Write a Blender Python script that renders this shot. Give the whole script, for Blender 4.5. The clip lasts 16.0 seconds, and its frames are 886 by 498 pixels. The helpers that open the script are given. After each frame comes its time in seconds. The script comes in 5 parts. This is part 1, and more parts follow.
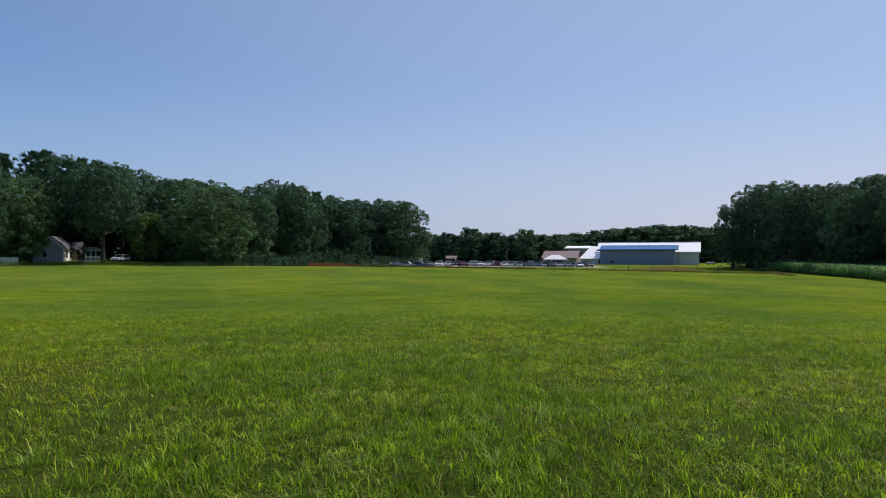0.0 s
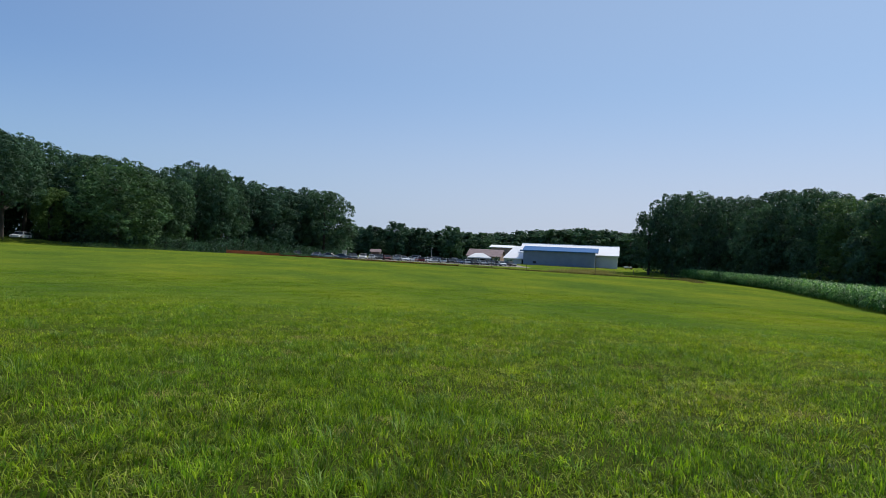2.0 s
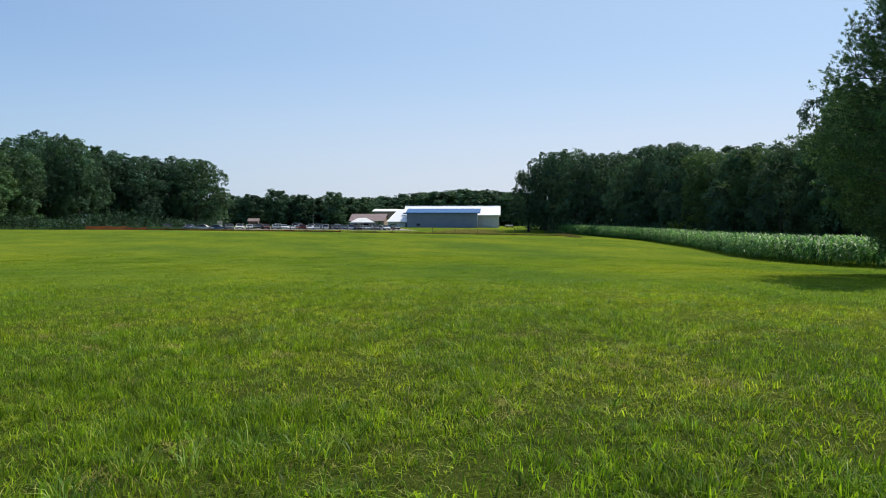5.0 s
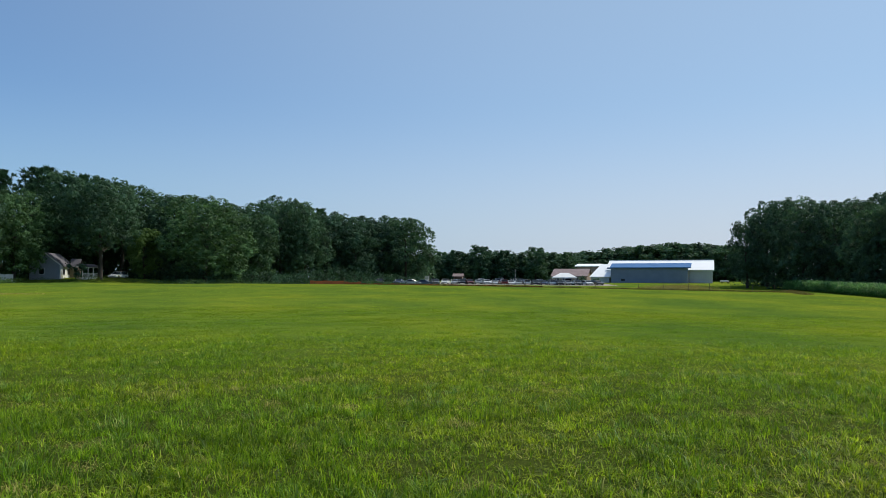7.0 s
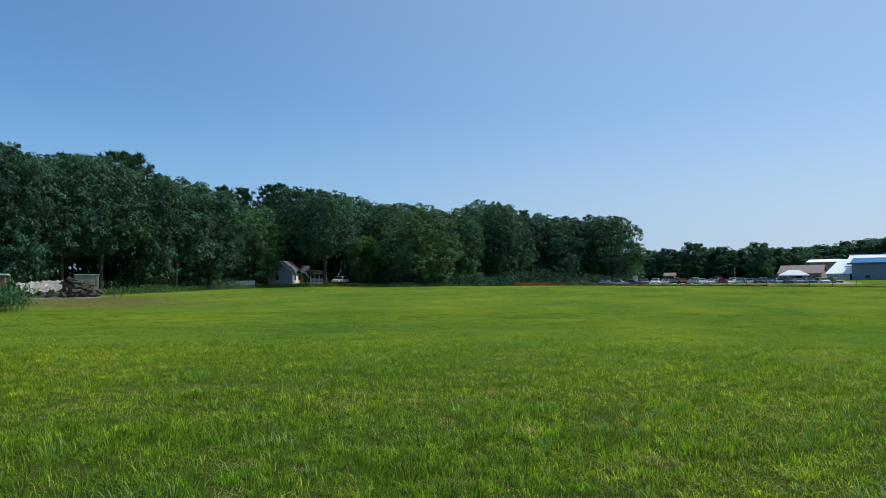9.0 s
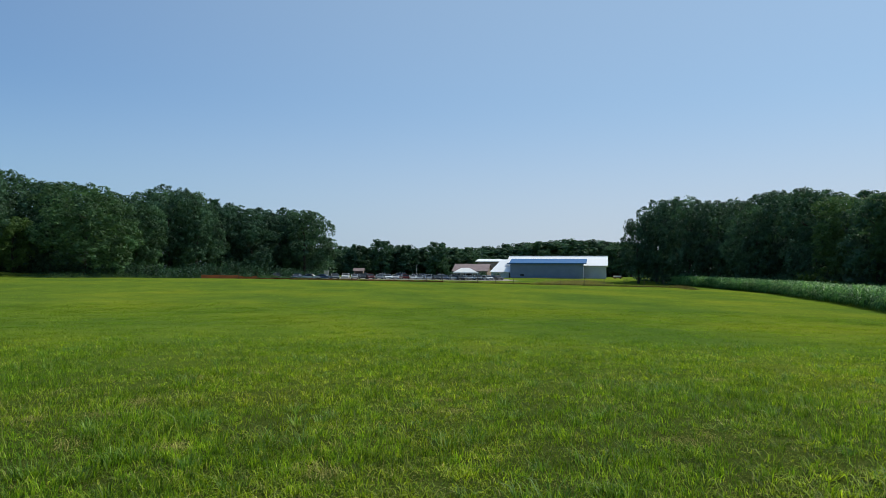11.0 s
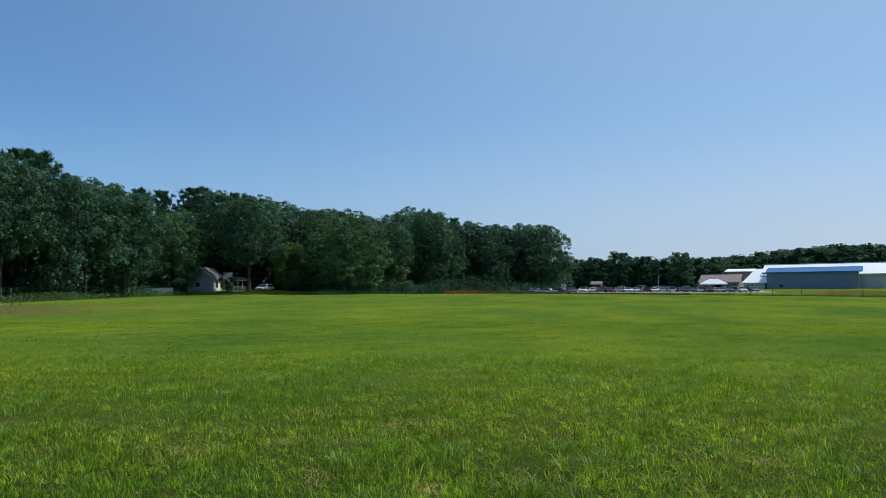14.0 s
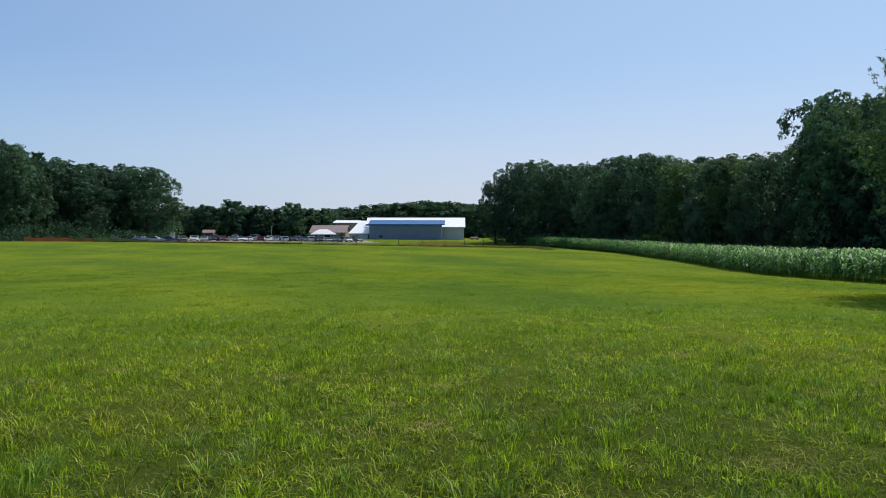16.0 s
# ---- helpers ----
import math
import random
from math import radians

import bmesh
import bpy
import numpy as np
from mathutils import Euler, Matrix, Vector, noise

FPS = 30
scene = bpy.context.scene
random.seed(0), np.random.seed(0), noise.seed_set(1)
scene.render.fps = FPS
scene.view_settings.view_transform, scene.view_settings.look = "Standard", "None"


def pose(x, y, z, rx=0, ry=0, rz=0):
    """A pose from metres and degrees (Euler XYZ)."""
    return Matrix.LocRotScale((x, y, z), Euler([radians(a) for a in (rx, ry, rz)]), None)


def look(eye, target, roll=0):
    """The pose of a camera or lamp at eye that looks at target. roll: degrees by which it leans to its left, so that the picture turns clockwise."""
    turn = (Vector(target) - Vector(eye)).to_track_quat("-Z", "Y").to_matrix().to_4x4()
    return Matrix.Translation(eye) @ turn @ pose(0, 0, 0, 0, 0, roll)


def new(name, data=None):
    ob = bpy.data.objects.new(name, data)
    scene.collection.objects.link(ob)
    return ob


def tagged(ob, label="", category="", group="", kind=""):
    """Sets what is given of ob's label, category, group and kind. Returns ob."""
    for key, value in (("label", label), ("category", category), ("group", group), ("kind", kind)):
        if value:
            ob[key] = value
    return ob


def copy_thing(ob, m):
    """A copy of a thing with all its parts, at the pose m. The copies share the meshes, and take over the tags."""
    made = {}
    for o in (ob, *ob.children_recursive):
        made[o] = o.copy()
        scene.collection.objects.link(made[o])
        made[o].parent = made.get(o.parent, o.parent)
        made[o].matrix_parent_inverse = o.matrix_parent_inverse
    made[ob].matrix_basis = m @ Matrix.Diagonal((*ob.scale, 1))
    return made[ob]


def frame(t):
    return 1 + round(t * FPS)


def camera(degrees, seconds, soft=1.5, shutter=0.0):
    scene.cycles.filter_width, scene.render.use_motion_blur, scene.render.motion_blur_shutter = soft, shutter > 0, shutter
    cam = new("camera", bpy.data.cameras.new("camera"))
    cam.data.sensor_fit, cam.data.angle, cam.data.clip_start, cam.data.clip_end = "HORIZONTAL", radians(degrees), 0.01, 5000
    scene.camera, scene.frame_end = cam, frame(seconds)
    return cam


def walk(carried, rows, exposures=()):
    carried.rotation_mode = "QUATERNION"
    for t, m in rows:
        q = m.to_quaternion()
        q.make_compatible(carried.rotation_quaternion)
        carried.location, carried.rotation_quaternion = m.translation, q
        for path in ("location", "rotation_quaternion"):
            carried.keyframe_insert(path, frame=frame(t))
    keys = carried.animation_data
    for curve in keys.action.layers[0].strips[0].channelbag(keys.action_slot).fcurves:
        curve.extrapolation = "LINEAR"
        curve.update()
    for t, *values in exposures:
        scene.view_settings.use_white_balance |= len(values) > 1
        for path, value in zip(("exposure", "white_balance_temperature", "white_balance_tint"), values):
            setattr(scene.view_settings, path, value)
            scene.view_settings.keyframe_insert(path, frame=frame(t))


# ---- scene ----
cam = camera(65.3, 16.0, soft=0.75)
PATH = [
    # seconds, x, y, z, pitch, roll, yaw
    (0.0, 0.02, 0.023, 1.617, 0.959, -0.067, 0.011),
    (0.5, 0.212, 0.261, 1.579, 0.764, -0.624, -2.931),
    (1.0, 0.343, 0.562, 1.6, 0.677, -2.745, -9.682),
    (1.5, 0.44, 0.724, 1.594, 0.723, -2.623, -7.232),
    (2.0, 0.753, 0.893, 1.602, 0.674, -2.641, -6.057),
    (2.5, 0.962, 1.115, 1.558, -1.16, -2.68, -9.44),
    (3.0, 1.117, 1.519, 1.557, -3.337, -3.037, -15.718),
    (3.5, 1.259, 1.869, 1.522, -3.623, -0.716, -16.78),
    (4.0, 1.366, 2.269, 1.554, -3.145, 0.045, -15.821),
    (4.2, 1.391, 2.378, 1.546, -3.016, -0.09, -15.806),
    (6.3, 1.725, 3.32, 1.505, -0.154, 0.259, -13.484),
    (6.5, 1.741, 3.418, 1.5, 0.126, 0.202, -11.605),
    (7.0, 1.854, 3.807, 1.496, 2.479, -0.155, 1.072),
    (7.5, 1.886, 4.099, 1.472, 1.813, -0.324, 5.119),
    (8.0, 1.844, 4.384, 1.519, 1.956, -0.513, 7.871),
    (8.5, 1.888, 4.647, 1.52, 2.334, 0.297, 15.496),
    (9.0, 2.005, 4.98, 1.528, 2.664, 0.7, 18.007),
    (9.5, 2.031, 5.277, 1.507, 2.516, -0.124, 6.094),
    (10.0, 2.057, 5.593, 1.519, 1.531, -0.412, -5.936),
    (10.2, 2.085, 5.655, 1.513, 0.98, -0.073, -7.883),
    (12.3, 2.209, 6.203, 1.478, 4.325, -0.521, -3.614),
    (12.5, 2.194, 6.264, 1.473, 4.202, -0.359, -3.125),
    (13.0, 2.05, 6.587, 1.476, 3.687, -0.462, -1.225),
    (13.5, 1.9, 6.879, 1.459, 3.353, -0.35, 8.66),
    (14.0, 1.834, 7.153, 1.484, 3.268, 0.543, 12.326),
    (14.5, 1.635, 7.429, 1.464, 2.193, 0.547, 4.59),
    (15.0, 1.543, 7.76, 1.443, -1.443, 0.116, -6.981),
    (15.5, 1.54, 8.208, 1.471, -1.65, -0.22, -12.186),
    (16.0, 1.54, 8.617, 1.481, -1.058, -0.153, -18.993),
]
EXPOSURES = [(0.0, -0.15, 6600, 18), (1.5, -0.12, 6450, 14), (2.5, -0.12, 6450, 12), (3.5, 0.25, 6950, 11), (4.2, 0.24, 6900, 11), (6.5, 0.02, 6900, 8), (7.5, -0.03, 6350, 6), (9.0, 0.0, 6150, 4), (9.5, 0.1, 6450, 5), (10.0, 0.0, 6650, 6), (12.5, -0.15, 6200, 4), (14.0, -0.11, 6150, 5), (15.0, -0.05, 6600, 6), (16.0, 0.04, 6650, 11)]
walk(cam, [(t, pose(x, y, z, 90 + pitch, roll, yaw)) for t, x, y, z, pitch, roll, yaw in PATH], EXPOSURES)

# ---- light ----
SUN_AZ, SUN_EL = 60.0, 50.0      # degrees clockwise from +y, degrees above the horizon
world = bpy.data.worlds.new("sky")
scene.world = world
world.use_nodes = True
wt = world.node_tree
sky = wt.nodes.new("ShaderNodeTexSky")
sky.sky_type = 'NISHITA'
sky.sun_disc = False
sky.sun_elevation, sky.sun_rotation = radians(SUN_EL), radians(SUN_AZ)
sky.altitude, sky.air_density, sky.dust_density, sky.ozone_density = 100, 1.1, 0.8, 4.5
hsv = wt.nodes.new("ShaderNodeHueSaturation")
hsv.inputs["Saturation"].default_value = 0.98
wt.links.new(sky.outputs[0], hsv.inputs["Color"])
haze = wt.nodes.new("ShaderNodeMix")
haze.data_type, haze.blend_type = "RGBA", "MULTIPLY"
haze.inputs[0].default_value = 1.0
haze.inputs[7].default_value = (0.77, 0.965, 1.16, 1)
wt.links.new(hsv.outputs[0], haze.inputs[6])
_a, _e = radians(SUN_AZ), radians(SUN_EL)
SUN_DIR = (math.sin(_a) * math.cos(_e), math.cos(_a) * math.cos(_e), math.sin(_e))


def sky_mix(fac, a, b):
    """Two sky colours, one or both of them sockets, mixed by a socket."""
    m = wt.nodes.new("ShaderNodeMix")
    m.data_type = "RGBA"
    wt.links.new(fac, m.inputs[0])
    for sock, val in ((m.inputs[6], a), (m.inputs[7], b)):
        if isinstance(val, tuple):
            sock.default_value = (*val, 1)
        else:
            wt.links.new(val, sock)
    return m.outputs[2]


def sky_range(value, lo, hi, out_lo, out_hi):
    m = wt.nodes.new("ShaderNodeMapRange")
    m.interpolation_type = "SMOOTHSTEP"
    for k, v in enumerate((lo, hi, out_lo, out_hi)):
        m.inputs[k + 1].default_value = v
    wt.links.new(value, m.inputs[0])
    return m.outputs[0]


air = wt.nodes.new("ShaderNodeTexCoord")
towards = wt.nodes.new("ShaderNodeVectorMath")       # summer haze: whiter round the sun and towards the horizon
towards.operation = "DOT_PRODUCT"
towards.inputs[1].default_value = SUN_DIR
wt.links.new(air.outputs["Generated"], towards.inputs[0])
axes = wt.nodes.new("ShaderNodeSeparateXYZ")
wt.links.new(air.outputs["Generated"], axes.inputs[0])
sunward = sky_range(towards.outputs["Value"], -0.15, 0.75, 0.0, 1.0)
veil = sky_mix(sky_range(towards.outputs["Value"], -0.1, 0.85, 0.0, 0.6), haze.outputs[2], (3.7, 4.9, 6.2))
low = sky_mix(sunward, (2.5, 4.1, 6.1), (5.6, 5.75, 6.8))
sky_color = sky_mix(sky_range(axes.outputs["Z"], 0.0, 0.26, 0.75, 0.0), veil, low)
wt.links.new(sky_color, wt.nodes["Background"].inputs[0])
wt.nodes["Background"].inputs[1].default_value = 0.116
sun = new("sun", bpy.data.lights.new("sun", 'SUN'))
sun.data.energy, sun.data.angle, sun.data.color = 4.2, radians(0.53), (1.0, 0.95, 0.86)
sun.matrix_world = look(tuple(100 * c for c in SUN_DIR), (0, 0, 0))


# ---- materials ----
def ramp_node(nt, stops, fac):
    r = nt.nodes.new("ShaderNodeValToRGB")
    els = r.color_ramp.elements
    while len(els) < len(stops):
        els.new(0.5)
    for e, (p, c) in zip(els, stops):
        e.position, e.color = p, (*c, 1)
    nt.links.new(fac, r.inputs[0])
    return r.outputs[0]


def noise_node(nt, scale, detail=4.0, stretch=(1, 1, 1), rough=0.55, coords="Object"):
    tc = nt.nodes.new("ShaderNodeTexCoord")
    mp = nt.nodes.new("ShaderNodeMapping")
    mp.inputs["Scale"].default_value = stretch
    nt.links.new(tc.outputs[coords], mp.inputs[0])
    n = nt.nodes.new("ShaderNodeTexNoise")
    n.inputs["Scale"].default_value, n.inputs["Detail"].default_value, n.inputs["Roughness"].default_value = scale, detail, rough
    nt.links.new(mp.outputs[0], n.inputs["Vector"])
    return n.outputs["Fac"]


def mix_node(nt, fac, a, b, blend="MIX"):
    m = nt.nodes.new("ShaderNodeMix")
    m.data_type, m.blend_type = "RGBA", blend
    for sock, val in ((m.inputs[0], fac), (m.inputs[6], a), (m.inputs[7], b)):
        if isinstance(val, (int, float)):
            sock.default_value = val
        elif isinstance(val, tuple):
            sock.default_value = (*val, 1)
        else:
            nt.links.new(val, sock)
    return m.outputs[2]


def blank(name):
    m = bpy.data.materials.new(name)
    m.use_nodes = True
    return m, m.node_tree, m.node_tree.nodes["Principled BSDF"]


def paint(name, color, rough=0.6, metal=0.0, vary=0.15, scale=1.5, bump=0.0, bump_scale=30.0, stretch=(1, 1, 1), per_object=0.0):
    """A plain surface with stains and grain."""
    m, nt, b = blank(name)
    dark = tuple(c * (1 - vary) for c in color)
    light = tuple(min(1, c * (1 + vary * 0.6)) for c in color)
    col = ramp_node(nt, [(0.3, dark), (0.7, light)], noise_node(nt, scale, 6, stretch))
    fine = ramp_node(nt, [(0.25, (1 - vary * 0.6,) * 3), (0.75, (1.0,) * 3)], noise_node(nt, scale * 14, 3, stretch))
    col = mix_node(nt, 1.0, col, fine, "MULTIPLY")
    if per_object:
        oi = nt.nodes.new("ShaderNodeObjectInfo")
        col = mix_node(nt, 1.0, col, ramp_node(nt, [(0, (1 - per_object,) * 3), (1, (1,) * 3)], oi.outputs["Random"]), "MULTIPLY")
    nt.links.new(col, b.inputs["Base Color"])
    b.inputs["Roughness"].default_value, b.inputs["Metallic"].default_value = rough, metal
    if bump:
        bp = nt.nodes.new("ShaderNodeBump")
        bp.inputs["Strength"].default_value, bp.inputs["Distance"].default_value = bump, 0.02
        nt.links.new(noise_node(nt, bump_scale, 4, stretch), bp.inputs["Height"])
        nt.links.new(bp.outputs[0], b.inputs["Normal"])
    return m


def leafy(name, stops, clump_scale, through_share=0.3, rough=0.55, spec=0.15, world_stops=None, world_scale=0.06, per_object=0.0, world_stretch=(1, 1, 1), fine=0.0, clumps=(0.68, 1.24)):
    """Leaves: each one its own tint, clumps of lighter and darker tone, light passing through."""
    m, nt, b = blank(name)
    geo = nt.nodes.new("ShaderNodeNewGeometry")
    col = ramp_node(nt, stops, geo.outputs["Random Per Island"])
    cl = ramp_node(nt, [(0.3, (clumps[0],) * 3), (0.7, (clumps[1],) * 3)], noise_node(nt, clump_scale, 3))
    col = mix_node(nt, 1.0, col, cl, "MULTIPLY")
    if fine:
        col = mix_node(nt, 1.0, col, ramp_node(nt, [(0.34, (0.46, 0.50, 0.5)), (0.66, (1.42, 1.34, 1.15))], noise_node(nt, fine, 2)), "MULTIPLY")
    if world_stops:
        col = mix_node(nt, 1.0, col, ramp_node(nt, world_stops, noise_node(nt, world_scale, 5, world_stretch)), "MULTIPLY")
    if per_object:
        oi = nt.nodes.new("ShaderNodeObjectInfo")
        col = mix_node(nt, 1.0, col, ramp_node(nt, [(0, (1 - per_object, 1 - per_object * 0.8, 1 - per_object * 0.6)), (0.55, (1.0, 1.0, 1.0)), (0.85, (1.1, 1.1, 1.0)), (1, (1.3, 1.25, 0.93))], oi.outputs["Random"]), "MULTIPLY")
    nt.links.new(col, b.inputs["Base Color"])
    b.inputs["Roughness"].default_value = rough
    b.inputs["Specular IOR Level"].default_value = spec
    tr = nt.nodes.new("ShaderNodeBsdfTranslucent")
    tcol = mix_node(nt, 1.0, col, (1.1, 1.16, 0.72), "MULTIPLY")
    nt.links.new(tcol, tr.inputs[0])
    ms = nt.nodes.new("ShaderNodeMixShader")
    ms.inputs[0].default_value = through_share
    nt.links.new(b.outputs[0], ms.inputs[1])
    nt.links.new(tr.outputs[0], ms.inputs[2])
    nt.links.new(ms.outputs[0], nt.nodes["Material Output"].inputs[0])
    return m


def meadow_ground():
    m, nt, b = blank("meadow")
    big = ramp_node(nt, FIELD_BASE, noise_node(nt, 0.09, 4, (1, 0.5, 1)))
    mid = ramp_node(nt, [(0.3, (0.82, 0.86, 0.85)), (0.7, (1.14, 1.1, 1.05))], noise_node(nt, 0.5, 4, (1, 0.55, 1)))
    col = mix_node(nt, 1.0, big, mid, "MULTIPLY")
    fine = ramp_node(nt, [(0.35, (0.6, 0.62, 0.6)), (0.65, (1.12, 1.1, 1.08))], noise_node(nt, 9.0, 8, (1, 1, 1), 0.7))
    col = mix_node(nt, 1.0, col, fine, "MULTIPLY")
    thatch_shade = ramp_node(nt, [(0.35, (0.020, 0.029, 0.007)), (0.6, (0.064, 0.08, 0.016)), (0.72, (0.17, 0.145, 0.054))], noise_node(nt, 30.0, 6, (1, 1, 1), 0.7))
    near = nt.nodes.new("ShaderNodeVectorMath")          # thatch darkened with painted shade between blades, fading out away from the walk
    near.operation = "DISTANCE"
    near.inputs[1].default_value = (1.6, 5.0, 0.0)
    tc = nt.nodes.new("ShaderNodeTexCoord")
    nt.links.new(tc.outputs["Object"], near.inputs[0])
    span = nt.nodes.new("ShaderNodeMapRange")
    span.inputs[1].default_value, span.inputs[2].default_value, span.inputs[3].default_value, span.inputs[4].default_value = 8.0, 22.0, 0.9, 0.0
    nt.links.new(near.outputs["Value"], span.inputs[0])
    col = mix_node(nt, span.outputs[0], col, thatch_shade)
    nt.links.new(col, b.inputs["Base Color"])
    b.inputs["Roughness"].default_value = 1.0
    b.inputs["Specular IOR Level"].default_value = 0.0
    bp = nt.nodes.new("ShaderNodeBump")
    bp.inputs["Strength"].default_value, bp.inputs["Distance"].default_value = 0.7, 0.1
    nt.links.new(noise_node(nt, 4.0, 8, (1, 1, 1), 0.7), bp.inputs["Height"])
    nt.links.new(bp.outputs[0], b.inputs["Normal"])
    return m


# blue share of the base raised a little: distance haze put into the colour
FIELD_BASE = [(0.34, (0.088, 0.150, 0.026)), (0.5, (0.128, 0.190, 0.025)), (0.66, (0.180, 0.224, 0.026))]
FIELD_TINT = [(0.34, (0.74, 0.88, 1.1)), (0.5, (1.0, 1.0, 1.0)), (0.66, (1.24, 1.11, 0.88))]
MAT = {}
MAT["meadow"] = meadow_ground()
MAT["blades"] = leafy("grass_blades", [(0.0, (0.052, 0.115, 0.008)), (0.3, (0.125, 0.232, 0.012)), (0.65, (0.225, 0.365, 0.016)), (0.94, (0.36, 0.49, 0.026)), (1.0, (0.56, 0.53, 0.14))], 1.1, 0.5, 0.5, 0.16, FIELD_TINT, 0.09, 0.0, (1, 0.5, 1), 6.0)
MAT["crab"] = leafy("crabgrass_blades", [(0.0, (0.09, 0.13, 0.008)), (0.3, (0.20, 0.27, 0.013)), (0.7, (0.36, 0.47, 0.022)), (0.94, (0.46, 0.55, 0.04)), (1.0, (0.66, 0.56, 0.22))], 1.1, 0.48, 0.5, 0.16, FIELD_TINT, 0.09, 0.0, (1, 0.5, 1), 6.0)
# slightly blued as well, painting in the haze over far grass
MAT["blades_far"] = leafy("grass_blades_far", [(0.0, (0.147, 0.223, 0.024)), (0.5, (0.19, 0.28, 0.025)), (1.0, (0.242, 0.328, 0.029))], 0.7, 0.52, 0.65, 0.04, FIELD_TINT, 0.09, 0.0, (1, 0.5, 1))
MAT["tuft"] = leafy("coarse_tuft", [(0.0, (0.06, 0.14, 0.02)), (0.7, (0.18, 0.32, 0.035)), (1.0, (0.38, 0.48, 0.12))], 2.0, 0.4, 0.5, 0.2)
MAT["straw"] = leafy("dry_straw", [(0.0, (0.22, 0.20, 0.05)), (1.0, (0.52, 0.49, 0.15))], 2.0, 0.25, 0.8, 0.03)
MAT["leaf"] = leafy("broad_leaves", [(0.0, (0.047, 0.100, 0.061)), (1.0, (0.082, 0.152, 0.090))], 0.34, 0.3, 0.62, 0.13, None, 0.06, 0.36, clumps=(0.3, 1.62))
MAT["leaf_light"] = leafy("light_broad_leaves", [(0.0, (0.075, 0.140, 0.058)), (1.0, (0.125, 0.210, 0.082))], 0.7, 0.38, 0.62, 0.15, None, 0.06, 0.3)
MAT["needle"] = leafy("pine_needles", [(0.0, (0.036, 0.086, 0.048)), (1.0, (0.062, 0.13, 0.064))], 0.8, 0.2, 0.6, 0.15, None, 0.06, 0.25)
MAT["plume"] = leafy("near_pine_needles", [(0.0, (0.028, 0.068, 0.036)), (0.6, (0.055, 0.12, 0.054)), (1.0, (0.17, 0.29, 0.105))], 0.35, 0.32, 0.6, 0.15)
# darkest and palest leaf tones imitate shaded gaps and glints in the corn
MAT["corn"] = leafy("corn_leaves", [(0.0, (0.028, 0.090, 0.027)), (0.5, (0.085, 0.23, 0.066)), (0.85, (0.19, 0.38, 0.12)), (1.0, (0.36, 0.54, 0.25))], 0.4, 0.45, 0.5, 0.15)
MAT["corn_dark"] = leafy("dark_corn_leaves", [(0.0, (0.016, 0.05, 0.016)), (0.7, (0.04, 0.10, 0.03)), (1.0, (0.10, 0.18, 0.07))], 0.4, 0.25, 0.5, 0.25)
MAT["weed"] = leafy("weeds", [(0.0, (0.05, 0.10, 0.018)), (0.7, (0.11, 0.17, 0.03)), (1.0, (0.19, 0.20, 0.06))], 0.5, 0.3, 0.6)
MAT["bark"] = paint("bark", (0.055, 0.045, 0.037), 0.9, 0, 0.4, 2.0, 0.8, 8.0, (1, 1, 0.3))


# ---- mesh helpers ----
def fast_mesh(name, verts, faces):
    """One mesh from numpy arrays, all faces with the same number of corners."""
    verts = np.asarray(verts, np.float32).reshape(-1, 3)
    faces = np.asarray(faces, np.int32)
    me = bpy.data.meshes.new(name)
    me.vertices.add(len(verts))
    me.vertices.foreach_set("co", verts.ravel())
    n, k = faces.shape
    me.loops.add(n * k)
    me.loops.foreach_set("vertex_index", faces.ravel())
    me.polygons.add(n)
    me.polygons.foreach_set("loop_start", np.arange(0, n * k, k, dtype=np.int32))
    me.update(calc_edges=True)
    me.validate()
    return me


def solid(name, me, material, parent=None, label=""):
    """A mesh (or a bmesh) as one object, under a thing where given."""
    if isinstance(me, bmesh.types.BMesh):
        bm = me
        me = bpy.data.meshes.new(name)
        bm.to_mesh(me)
        bm.free()
    if not me.materials:
        me.materials.append(material)
    ob = new(name, me)
    if parent:
        ob.parent = parent
    if label:
        tagged(ob, label)
    return ob


def part(name, bm, material, parent, label=""):
    return solid(name, bm, material, parent, label)


def thing(name, m, label, category, group="", kind=""):
    ob = new(name)
    ob.matrix_world = m
    return tagged(ob, label, category, group, kind)


def box(bm, x0, x1, y0, y1, z0, z1, bevel=0.0):
    r = bmesh.ops.create_cube(bm, size=1.0)
    vs = r["verts"]
    bmesh.ops.scale(bm, vec=(x1 - x0, y1 - y0, z1 - z0), verts=vs)
    bmesh.ops.translate(bm, vec=((x0 + x1) / 2, (y0 + y1) / 2, (z0 + z1) / 2), verts=vs)
    if bevel:
        es = list({e for v in vs for e in v.link_edges})
        bmesh.ops.bevel(bm, geom=es, offset=bevel, segments=1, affect='EDGES')
    return bm


def boxed(*dims, bevel=0.0):
    return box(bmesh.new(), *dims, bevel=bevel)


def prism(profile, x0, x1, axis="x"):
    """A closed profile in two axes pulled along the third."""
    bm = bmesh.new()
    def at(u, v, w):
        return (w, u, v) if axis == "x" else (u, w, v)
    a = [bm.verts.new(at(u, v, x0)) for u, v in profile]
    b = [bm.verts.new(at(u, v, x1)) for u, v in profile]
    n = len(profile)
    bm.faces.new(a[::-1])
    bm.faces.new(b)
    for i in range(n):
        bm.faces.new((a[i], a[(i + 1) % n], b[(i + 1) % n], b[i]))
    bmesh.ops.recalc_face_normals(bm, faces=bm.faces)
    return bm


